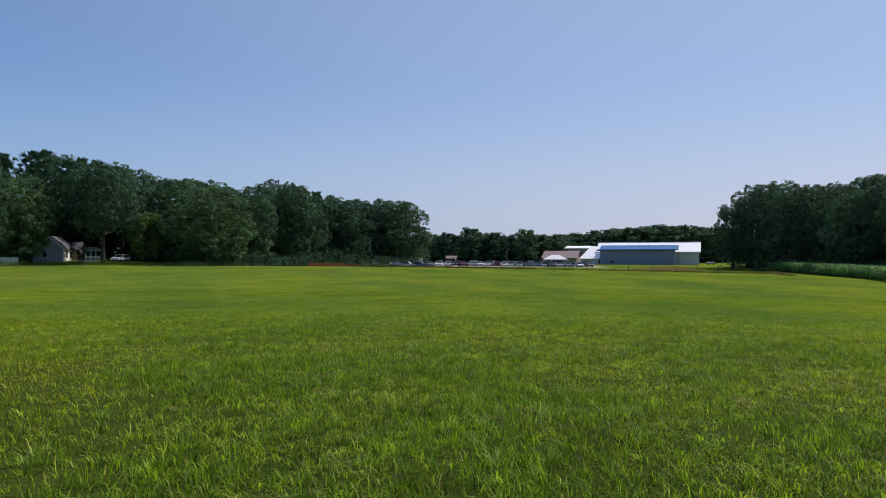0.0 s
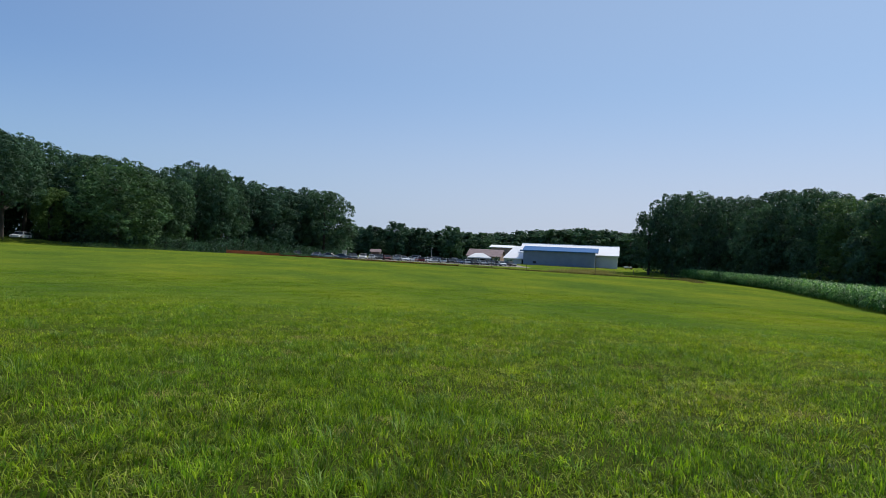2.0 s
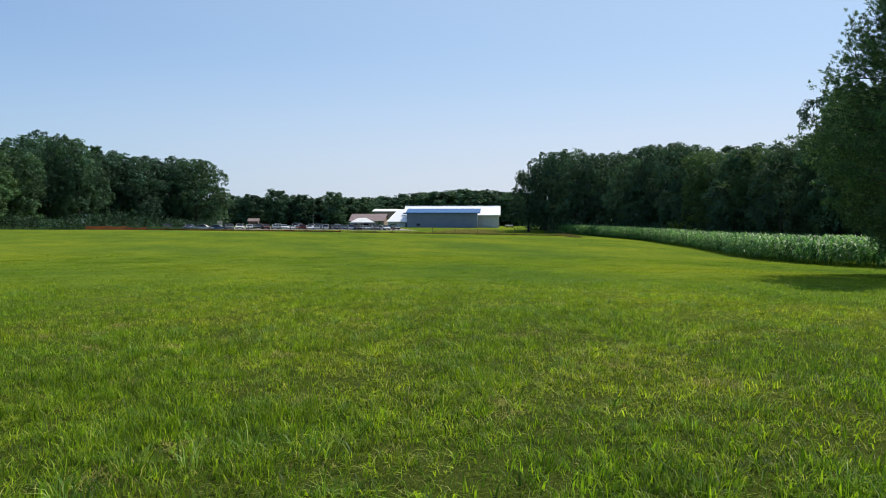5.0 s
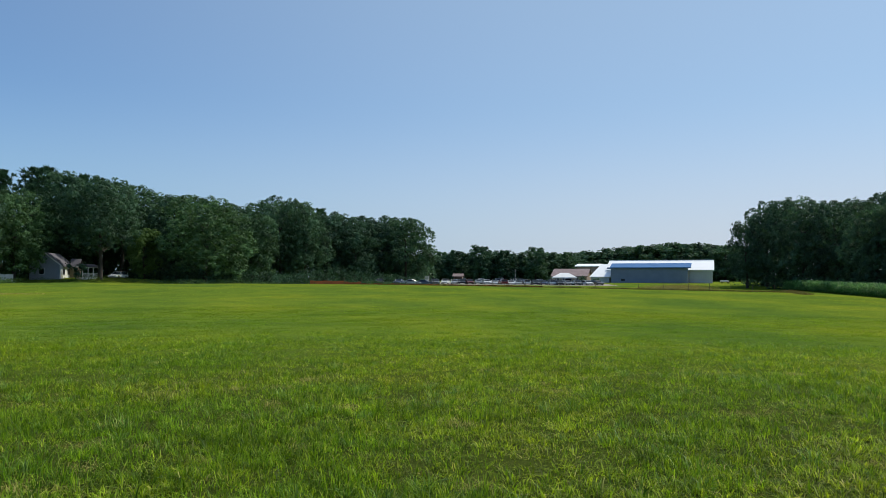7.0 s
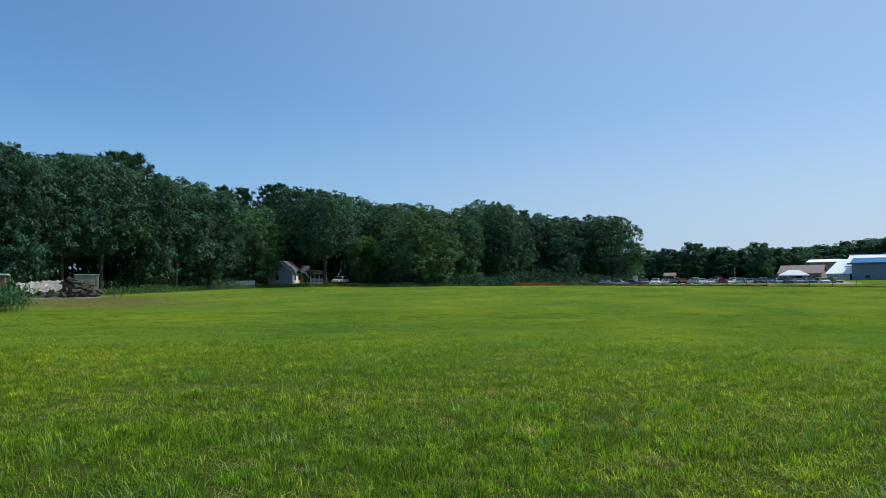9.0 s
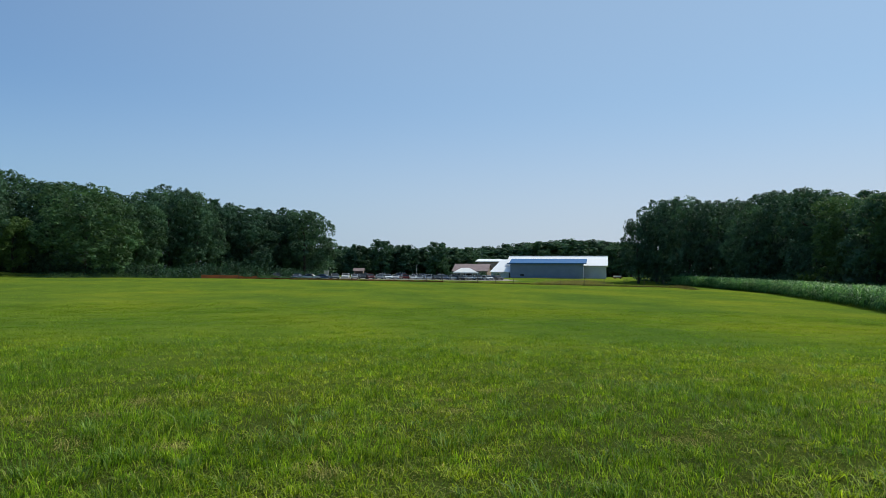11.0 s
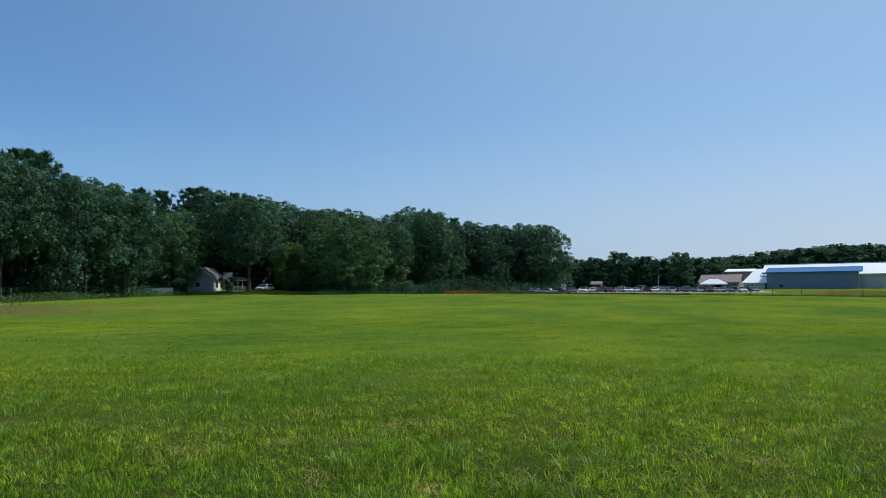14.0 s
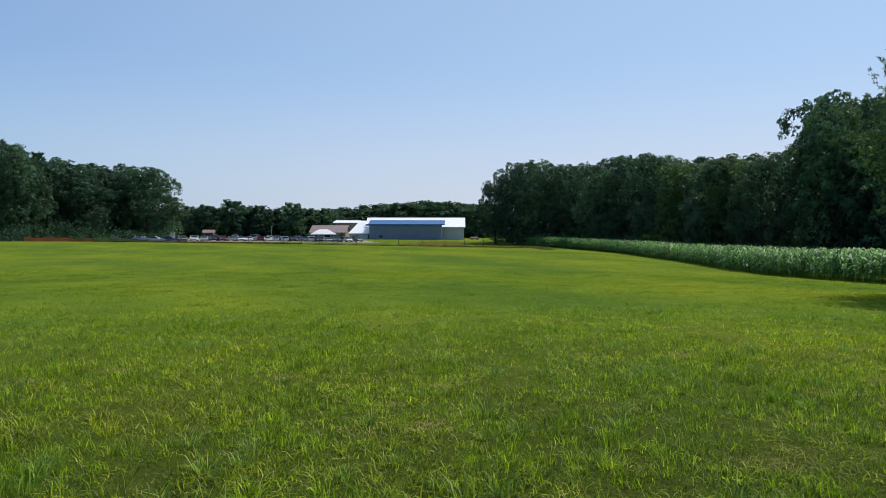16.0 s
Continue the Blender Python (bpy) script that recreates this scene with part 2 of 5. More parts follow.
def rod(bm, p, q, r0, r1, sides=6):
    """A tapered rod from p to q."""
    p, q = Vector(p), Vector(q)
    m = Matrix.Translation((p + q) / 2) @ (q - p).to_track_quat("Z", "Y").to_matrix().to_4x4()
    bmesh.ops.create_cone(bm, cap_ends=True, segments=sides, radius1=r0, radius2=r1, depth=(q - p).length, matrix=m)
    return bm


# ---- ground ----
_gy = np.arange(-60.0, 460.0, 1.0)
_gz = np.interp(_gy, [-60, 0, 14, 30, 50, 80, 110, 145, 200, 225, 460], [0.6, 0.0, -0.16, -0.55, -0.85, -0.80, -0.45, -0.05, 0.05, 0.45, 0.6])
_k = np.hanning(15)
_gz = np.convolve(np.pad(_gz, 7, mode="edge"), _k / _k.sum(), mode="valid")


def ground_z(x, y):
    x, y = np.asarray(x, float), np.asarray(y, float)
    side = np.clip((y + 10) / 20, 0, 1) * np.clip((215 - y) / 40, 0, 1)
    knoll = 0.9 * np.exp(-((x + 73) / 17) ** 2 - ((y - 147) / 9) ** 2)      # the house stands a little higher
    return np.interp(y, _gy, _gz) - 0.0105 * np.clip(x, -110, 75) * side + knoll


def gz(x, y):
    return float(ground_z(x, y))


def build_ground():
    xs = np.concatenate([[-3000, -1200, -600, -350], np.linspace(-240, -45, 50), np.linspace(-42, 42, 85), np.linspace(45, 240, 50), [350, 600, 1200, 3000]])
    ys = np.concatenate([[-1500, -600, -200], np.linspace(-60, -4, 15), np.linspace(-2, 60, 63), np.linspace(63, 260, 66), [300, 350, 460, 800, 1500, 3500]])
    gx, gy = np.meshgrid(xs, ys)
    z = ground_z(gx, gy)
    rng = np.random.default_rng(3)
    near = (np.abs(gx) < 60) & (gy > -5) & (gy < 90)
    z = z + near * rng.normal(0, 0.018, z.shape)
    nx, ny = len(xs), len(ys)
    idx = np.arange(nx * ny).reshape(ny, nx)
    f = np.stack([idx[:-1, :-1], idx[:-1, 1:], idx[1:, 1:], idx[1:, :-1]], -1).reshape(-1, 4)
    me = fast_mesh("ground", np.stack([gx, gy, z], -1).reshape(-1, 3), f)
    me.polygons.foreach_set("use_smooth", np.ones(len(f), bool))
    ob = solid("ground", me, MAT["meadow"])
    tagged(ob, "wide green hay meadow with yellowish streaks, gently dipping", "meadow", kind="structure")


build_ground()

# ---- trees ----
def tri_leaves(rng, pos, nrm, size, droop=0.0):
    """Bent leaf sprays (two triangles each) at pos, facing about nrm."""
    n = len(pos)
    a = rng.normal(size=(n, 3))
    u = np.cross(nrm, a)
    u /= np.linalg.norm(u, axis=1, keepdims=True) + 1e-9
    v = np.cross(nrm, u)
    s = size * rng.uniform(0.6, 1.35, (n, 1))
    k = nrm * s * rng.uniform(-0.35, 0.15, (n, 1))
    p0, p1 = pos - u * s * 0.5 + k, pos + u * s * 0.5 + k
    p2, p3 = pos + v * s * rng.uniform(0.25, 0.5, (n, 1)), pos - v * s * rng.uniform(0.25, 0.5, (n, 1))
    verts = np.stack([p0, p3, p1, p2], 1).reshape(-1, 3)
    b = np.arange(n)[:, None] * 4
    return verts, np.concatenate([b + [0, 1, 3], b + [1, 2, 3]], 0)


_ico = bmesh.new()
bmesh.ops.create_icosphere(_ico, subdivisions=1, radius=1.0)
ICO_V = np.array([v.co[:] for v in _ico.verts])
ICO_F = np.array([[v.index for v in f.verts] for f in _ico.faces])
_ico.free()


def crown_mesh(name, seed, puffs, leaves_per_puff, leaf, core=0.5):
    """A crown of leaf sprays round many uneven puffs; a lumpy leaf-coloured ball added inside each puff blocks light
    and keeps it closed.
    """
    rng = np.random.default_rng(seed)
    vs, fs, base = [], [], 0
    for c, r in puffs:
        n = max(6, int(leaves_per_puff * (r / 1.6) ** 1.6))
        d = rng.normal(size=(n, 3))
        d /= np.linalg.norm(d, axis=1, keepdims=True)
        rad = r * (1.2 - 0.5 * rng.random((n, 1)) ** 1.6)
        lump = 1 + 0.22 * np.sin(d[:, :1] * 5 + seed) * np.cos(d[:, 1:2] * 4 + c[0])
        pos = np.array(c) + d * rad * lump * np.array([1, 1, 0.85])
        nrm = 0.7 * d + rng.normal(0, 0.6, (n, 3)) + np.array([0, 0, 0.3])
        nrm /= np.linalg.norm(nrm, axis=1, keepdims=True)
        v, f = tri_leaves(rng, pos, nrm, leaf)
        vs.append(v); fs.append(f + base); base += len(v)
        # added filler ball in the leaf material, only to stop light passing
        if core:
            cv = ICO_V * (r * core * (0.85 + 0.3 * rng.random((len(ICO_V), 1)))) * np.array([1, 1, 0.85]) + np.array(c)
            vs.append(cv); fs.append(ICO_F + base); base += len(cv)
    return fast_mesh(name, np.concatenate(vs), np.concatenate(fs))


def tuft_sprays(rng, centres, aims, radii, per, leaf, flat=0.85, open_=1.05):
    """Leaf sprays on small domes: each tuft is lit on one side and shades the next."""
    n = len(centres)
    C, A, R = np.repeat(centres, per, 0), np.repeat(aims, per, 0), np.repeat(radii, per)[:, None]
    e = rng.normal(size=(n * per, 3)) * open_ + A
    e /= np.linalg.norm(e, axis=1, keepdims=True)
    pos = C + e * R * rng.uniform(0.62, 1.08, (n * per, 1)) * np.array([1, 1, flat])
    nrm = e + rng.normal(0, 0.42, e.shape) + np.array([0, 0, 0.2])
    nrm /= np.linalg.norm(nrm, axis=1, keepdims=True)
    return one_leaf(rng, pos, nrm, leaf)


def one_leaf(rng, pos, nrm, size):
    """Small pointed leaf sprays, one triangle each, at pos, facing about nrm."""
    n = len(pos)
    u = unit(np.cross(nrm, rng.normal(size=(n, 3))))
    v = np.cross(nrm, u)
    s = size * rng.uniform(0.6, 1.35, (n, 1))
    w = s * rng.uniform(0.4, 0.62, (n, 1))
    return np.stack([pos - u * w - v * s * 0.4, pos + u * w - v * s * 0.4, pos + v * s * 0.75], 1).reshape(-1, 3), np.arange(n * 3).reshape(-1, 3)


def unit(v):
    return v / (np.linalg.norm(v, axis=-1, keepdims=True) + 1e-9)


def lobed_crown(name, seed, height, width, low, lobes, tufts, per, leaf, lean=0.0):
    """A crown of uneven lobes on limbs; each lobe carries domed tufts of leaves, with dark gaps between."""
    rng = np.random.default_rng(seed)
    vs, fs, base = [], [], 0
    zc = low + 0.40 * (height - low)
    for i in range(lobes):
        uz = 1 - 1.9 * (i + 0.3) / lobes
        a = i * 2.39996 + rng.normal(0, 0.4)
        ring = math.sqrt(max(0.0, 1 - uz * uz)) ** 0.8
        r = width * rng.uniform(0.14, 0.235)
        k = rng.uniform(0.74, 1.02)
        rr = (width / 2 - r * 0.8) * ring * k
        up = (height - zc - r * 0.8) if uz > 0 else (zc - low - 0.3 * r)
        c = np.array([rr * math.cos(a) + lean * uz, rr * math.sin(a), zc + up * uz * (k if uz > 0 else 1.0)])
        out = np.array([c[0], c[1], 0.0])
        out /= np.linalg.norm(out) + 0.5
        m = max(7, int(tufts * (r / (0.175 * width)) ** 2))
        d = unit(rng.normal(size=(m, 3)) * 0.8 + out * 0.65 + np.array([0, 0, 0.5]))
        tc = c + d * r * rng.uniform(0.7, 1.12, (m, 1)) * np.array([1.05, 1.05, 0.8])
        v, f = tuft_sprays(rng, tc, unit(d * 0.7 + np.array([0, 0, 0.5])), rng.uniform(0.36, 0.82, m), per, leaf)
        vs.append(v); fs.append(f + base); base += len(v)
        q = c * np.array([0.88, 0.88, 1]) + unit(rng.normal(size=(80, 3))) * r * rng.uniform(0.2, 0.8, (80, 1))
        v, f = one_leaf(rng, q, unit(rng.normal(size=(80, 3)) + np.array([0, 0, 0.5])), leaf * 1.8)     # growth inside the lobe
        vs.append(v); fs.append(f + base); base += len(v)
    return fast_mesh(name, np.concatenate(vs), np.concatenate(fs))


def trunk_bm(rng, height, r, limbs, spread):
    bm = bmesh.new()
    p = Vector((0, 0, -0.3))
    segs = 5
    for s in range(segs):
        q = Vector((rng.normal(0, 0.12) * s, rng.normal(0, 0.12) * s, height * (s + 1) / segs))
        rod(bm, p, q, r * (1 - 0.16 * s) * (1.25 if s == 0 else 1), r * (1 - 0.16 * (s + 1)), 8)
        p = q
    for k in range(limbs):
        a, z = k * 2.4 + rng.random(), height * rng.uniform(0.3, 0.95)
        tip = Vector((math.cos(a), math.sin(a), 0.7)) * spread * rng.uniform(0.6, 1.0) + Vector((0, 0, z))
        rod(bm, (0, 0, z), tip, r * 0.35, r * 0.08, 5)
    return bm


def make_tree(name, label, seed, height, width, low, n, lpp, leaf, category="tree", lean=0.0, per=34, mat="leaf"):
    rng = np.random.default_rng(seed)
    t = thing(name, Matrix(), label, category)
    part("trunk", trunk_bm(rng, height * 0.72, height * 0.016 + 0.06, 7, width * 0.3), MAT["bark"], t)
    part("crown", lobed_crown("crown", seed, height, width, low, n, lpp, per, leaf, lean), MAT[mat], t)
    return t


def pine_crown(seed, height, width, low, whorls, per, leaf, sprays, narrow=0.8):
    """Rising boughs that end in brushes of needles, with gaps between them."""
    rng = np.random.default_rng(seed)
    C, A, R = [], [], []
    for w in range(whorls):
        t = (w + 0.6 * rng.random()) / whorls
        z = low + (height - low) * t
        reach = width / 2 * min(1.0, 1.5 * (1 - t) + 0.06) ** narrow * rng.uniform(0.7, 1.1)
        for k in range(per):
            a = k * 6.283 / per + w * 1.1 + rng.normal(0, 0.3)
            L = max(0.35, reach * rng.uniform(0.55, 1.12))
            o = np.array([math.cos(a), math.sin(a), 0.0])
            n = max(2, int(sprays * L / (width / 2)))
            for s in np.linspace(0.35, 1.0, n):
                side = rng.normal(0, 0.16) * L
                C.append(o * L * s + np.array([-o[1], o[0], 0]) * side + np.array([0, 0, z + L * (0.42 * s ** 1.7 - 0.1) + rng.normal(0, 0.12)]))
                A.append(o * 0.35 + np.array([0, 0, 0.9]))
                R.append(rng.uniform(0.34, 0.72))
    C.append(np.array([0, 0, height - 0.5])); A.append(np.array([0, 0, 1.2])); R.append(0.55)
    n = 26
    c, a, r = np.repeat(np.array(C), n, 0), np.repeat(np.array(A), n, 0), np.repeat(np.array(R), n)[:, None]
    e = unit(rng.normal(size=c.shape) * 0.62 + a)
    root = c + rng.normal(0, 0.12, c.shape)
    w = unit(np.cross(e, rng.normal(size=c.shape))) * leaf * 0.28
    v = np.stack([root - w, root + w, root + e * r * rng.uniform(0.8, 1.5, r.shape)], 1).reshape(-1, 3)
    return fast_mesh("crown", v, np.arange(len(v)).reshape(-1, 3))


def make_pine(name, label, seed, height, width, low, whorls, per, leaf, sprays, narrow=0.8):
    rng = np.random.default_rng(seed)
    t = thing(name, Matrix(), label, "pine tree")
    part("trunk", trunk_bm(rng, height * 0.96, height * 0.014 + 0.08, 4, 1.0), MAT["bark"], t)
    part("crown", pine_crown(seed, height, width, low, whorls, per, leaf, sprays, narrow), MAT["needle"], t)
    return t


OAK = "dark green broad-leaved tree in full summer leaf at the meadow edge"
BACK = "tall dark green woodland tree standing behind the front row"
PINE = "tall ragged white pine rising above the broad-leaved trees"
FARL = "distant dark green woodland tree beyond the parked cars"
SHADY = "dark backlit broad-leaved tree behind the corn field"
kinds = {
    "a": make_tree("broadleaf_tree", OAK, 11, 16.0, 12.0, 1.0, 30, 16, 0.22),
    "b": make_tree("broadleaf_tree", OAK, 12, 16.0, 9.5, 1.2, 26, 15, 0.21, lean=0.6),
    "c": make_tree("broadleaf_tree", OAK, 13, 16.0, 13.5, 0.6, 32, 17, 0.225, lean=-0.8),
    "d": make_tree("broadleaf_tree", OAK, 14, 16.0, 11.0, 0.5, 29, 16, 0.22),
    "e": make_tree("broadleaf_tree", OAK, 20, 18.0, 12.0, 4.2, 27, 16, 0.22),
    "t": make_tree("broadleaf_tree", BACK, 15, 18.0, 9.5, 4.5, 22, 12, 0.25),
    "y": make_tree("broadleaf_tree", "lighter yellow-green broad-leaved tree among darker woodland", 23, 16.0, 10.0, 0.5, 27, 16, 0.21, mat="leaf_light"),
    "p": make_pine("pine_tree", PINE, 16, 20.0, 11.0, 4.0, 19, 6, 0.34, 7, 0.85),
    "f": make_tree("broadleaf_tree", FARL, 17, 15.0, 11.0, 0.4, 22, 10, 0.40, per=16),
    "g": make_tree("broadleaf_tree", FARL, 18, 15.0, 9.5, 0.4, 20, 10, 0.40, lean=0.5, per=16),
}


def crown_size(t):
    """Tip height and mean width of a tree's crown."""
    c = next(c for c in t.children if c.name.startswith("crown"))
    v = np.array([v.co[:] for v in c.data.vertices])
    lo, hi = np.percentile(v[:, :2], 2, 0), np.percentile(v[:, :2], 98, 0)
    return float(np.percentile(v[:, 2], 99.2)), float(np.mean(hi - lo))


KIND_SIZE = {k: crown_size(t) for k, t in kinds.items()}
_used = set()
_turn = np.random.default_rng(77)


def plant(kind, x, y, top, width, group="", label=""):
    """A tree of that kind at (x, y), its tip at world height top, its crown so many metres wide."""
    base = gz(x, y)
    s = (top - base) / KIND_SIZE[kind][0]
    w = width / KIND_SIZE[kind][1]
    m = pose(x, y, base, 0, 0, _turn.uniform(0, 360)) @ Matrix.Diagonal((w, w, s, 1))
    if kind in _used:
        k0 = kinds[kind].scale
        t = copy_thing(kinds[kind], m @ Matrix.Diagonal((1 / k0[0], 1 / k0[1], 1 / k0[2], 1)))
    else:
        t = kinds[kind]
        t.matrix_basis = m
        _used.add(kind)
    return tagged(t, label, group=group)


# the wood's front row along the meadow's far left edge
LEFT_FRONT = [
    ("a", -12.0, 194.5, 17.7, 13.7), ("b", -18.0, 191.9, 16.4, 11.0), ("d", -24.5, 185.0, 16.6, 10.9),
    ("b", -30.9, 179.9, 17.4, 11.4), ("a", -35.2, 172.9, 18.4, 10.7), ("c", -39.4, 165.7, 19.9, 12.0),
    ("d", -43.8, 158.3, 16.1, 9.4), ("c", -49.2, 143.8, 17.6, 16.0), ("b", -60.4, 156.5, 19.3, 10.6),
    ("e", -69.3, 140.9, 21.0, 12.0), ("y", -63.7, 148.1, 11.4, 6.0), ("d", -79.9, 130.2, 17.2, 10.0),
]
# the wood's near arm, along the meadow's left side
LEFT_NEAR = [
    ("b", -80.3, 115.7, 18.5, 10.7), ("e", -81.3, 107.4, 19.1, 10.4), ("d", -80.0, 98.0, 20.2, 10.2),
    ("e", -81.2, 90.1, 20.6, 12.4), ("e", -81.2, 82.9, 19.6, 11.0), ("b", -80.5, 77.7, 18.1, 8.8),
    ("d", -79.5, 72.8, 19.0, 9.8), ("c", -79.4, 68.0, 18.8, 11.2),
]
def further(x, y, top, m):
    """The same tree m metres further from the middle of the walk, grown in proportion."""
    d = math.hypot(x - 1.5, y - 5.0)
    s = (d + m) / d
    return 1.5 + (x - 1.5) * s, 5.0 + (y - 5.0) * s, 1.5 + (top - 1.5) * s


for i, (k, x, y, top, width) in enumerate(LEFT_FRONT + LEFT_NEAR):
    if k != "e":
        x, y, top = further(x, y, top, (0.0, 5.5, 1.5, 4.0)[i % 4])
    plant(k, x, y, top + 0.3, width * 1.08, "trees along the wood's edge")
# taller growth behind
LEFT_BACK = [
    ("t", -16.5, 208.1, 19.0, 12.0), ("t", -23.4, 205.4, 18.7, 10.8), ("t", -30.8, 198.2, 19.1, 11.3),
    ("p", -35.4, 191.3, 20.1, 7.8), ("t", -41.7, 187.8, 21.4, 10.8), ("t", -47.3, 182.3, 21.0, 9.9),
    ("t", -53.3, 176.3, 19.0, 10.3), ("t", -57.2, 168.6, 19.5, 9.4), ("t", -64.3, 170.2, 21.0, 10.2),
    ("t", -71.8, 169.2, 21.6, 9.8), ("p", -77.3, 168.8, 23.2, 7.5), ("t", -92.6, 167.0, 26.3, 9.5), ("p", -97.0, 169.0, 27.8, 8.0), ("p", -89.6, 170.5, 26.2, 8.0), ("p", -80.9, 161.7, 24.2, 9.4), ("t", -73.5, 158.5, 22.2, 9.0),
]
LEFT_BACK_NEAR = [
    ("p", -85.5, 157.7, 23.6, 8.2), ("p", -89.2, 150.8, 24.9, 9.3), ("p", -90.1, 141.2, 22.9, 9.0),
    ("p", -91.2, 135.0, 22.6, 7.7), ("t", -91.5, 124.8, 22.0, 9.3), ("t", -91.5, 117.1, 21.6, 9.0),
    ("p", -90.5, 107.4, 25.0, 8.9), ("p", -91.5, 103.7, 24.9, 10.3), ("t", -92.1, 97.6, 22.9, 9.2),
    ("p", -92.5, 94.2, 22.9, 7.3), ("t", -91.4, 89.6, 21.7, 9.0), ("t", -90.9, 84.1, 21.1, 8.9),
    ("t", -91.6, 80.1, 21.9, 9.4),
]
for k, x, y, top, width in LEFT_BACK + LEFT_BACK_NEAR:
    plant(k, x, y, top + (0.2 if k == "p" else 0.4), width * (1.45 if k == "p" else 1.35), "woodland behind the front row", PINE if k == "p" else BACK)

# the wood on the right, behind the corn
RIGHT_FRONT = [
    ("b", 75.6, 180.4, 15.6, 7.4), ("a", 78.2, 171.5, 19.8, 11.5), ("c", 81.2, 163.3, 18.6, 11.5),
    ("a", 83.3, 153.1, 18.0, 11.0), ("c", 83.2, 139.2, 16.1, 10.9), ("a", 82.5, 127.7, 17.3, 10.2),
    ("b", 80.8, 116.6, 16.2, 9.6), ("y", 78.7, 105.7, 13.7, 9.0), ("b", 76.5, 97.1, 12.9, 7.7),
    ("y", 75.1, 90.4, 12.4, 7.4), ("a", 74.1, 84.5, 11.7, 7.6), ("e", 76.6, 77.0, 18.6, 8.6),
    ("c", 74.8, 72.2, 18.0, 11.0), ("a", 73.6, 65.8, 16.0, 10.7), ("d", 72.9, 60.1, 15.3, 10.6),
]
RIGHT_BACK = [
    ("t", 87.0, 194.6, 20.6, 8.8), ("t", 89.8, 185.9, 22.4, 9.8), ("t", 93.2, 177.3, 20.1, 9.5),
    ("t", 95.7, 166.7, 19.5, 9.8), ("t", 95.4, 152.7, 19.9, 9.6), ("t", 94.8, 141.1, 19.3, 9.1),
    ("t", 92.4, 127.9, 16.9, 9.0), ("p", 90.4, 116.8, 15.9, 7.3), ("t", 88.5, 107.9, 15.4, 8.2),
    ("t", 86.8, 100.1, 14.0, 7.8), ("t", 85.5, 94.4, 14.2, 6.5), ("t", 91.6, 87.0, 21.3, 7.4),
    ("t", 87.7, 80.2, 19.9, 9.6), ("d", 89.0, 71.0, 17.4, 9.0), ("c", 93.0, 84.5, 18.0, 9.5),
]
for i, (k, x, y, top, width) in enumerate(RIGHT_FRONT):
    x, y, top = further(x, y, top, (0.0, 4.5, 1.0, 3.0)[i % 4])
    plant(k, x, y, top + 0.3, width * 1.1, "trees behind the corn", "lighter yellow-green broad-leaved tree among darker woodland" if k == "y" else SHADY)
for k, x, y, top, width in RIGHT_BACK:
    plant(k, x, y, top + 0.3, width * 1.35, "woodland behind the corn", SHADY)

# far wood beyond the cars and the barn
FAR_TREES = [
    ("g", -30.6, 339.6, 13.2, 9.4), ("f", -20.6, 335.5, 13.3, 10.9), ("f", -12.1, 335.9, 13.5, 11.4),
    ("f", -5.3, 340.2, 14.4, 9.9), ("g", 1.3, 328.3, 14.4, 10.5), ("f", 7.8, 342.2, 13.3, 11.0),
    ("g", 12.7, 324.1, 16.6, 8.4), ("f", 19.1, 337.8, 14.3, 10.9), ("f", 24.4, 327.5, 14.5, 11.6),
    ("g", 31.9, 334.9, 13.7, 10.8), ("f", 38.6, 324.2, 15.9, 10.5), ("g", 47.4, 337.2, 13.7, 11.0),
    ("f", 55.3, 342.1, 14.2, 12.3),
]
FAR_WOOD = [
    ("f", 52.3, 372.9, 14.7, 11.5), ("g", 61.0, 379.7, 15.3, 11.8), ("f", 69.9, 386.3, 15.9, 12.1),
    ("g", 74.4, 369.1, 15.9, 11.6), ("f", 83.3, 375.4, 17.5, 11.9), ("g", 92.5, 381.5, 18.8, 12.2),
    ("f", 95.9, 364.2, 18.5, 11.7), ("g", 105.0, 370.0, 19.3, 12.0), ("f", 114.4, 375.6, 20.3, 12.3),
    ("g", 116.5, 358.2, 19.7, 11.9), ("f", 125.8, 363.5, 19.7, 12.2), ("g", 135.2, 368.6, 19.5, 12.5),
    ("f", 136.1, 351.2, 18.2, 12.1), ("g", 145.5, 356.1, 18.3, 12.4),
]
for k, x, y, top, width in FAR_TREES:
    plant(k, x, y, top + 0.2, width * 1.2, "far wood", FARL)
    plant("g" if k == "f" else "f", x + 5.0, y + 16, top - 1.3, width * 1.35, "far wood", FARL)
for k, x, y, top, width in FAR_WOOD:
    plant(k, x, y, top + 0.2, width * 1.5, "far wood", FARL)
    plant("g" if k == "f" else "f", x + 5.5, y + 12, top - 0.3, width * 1.6, "far wood", FARL)

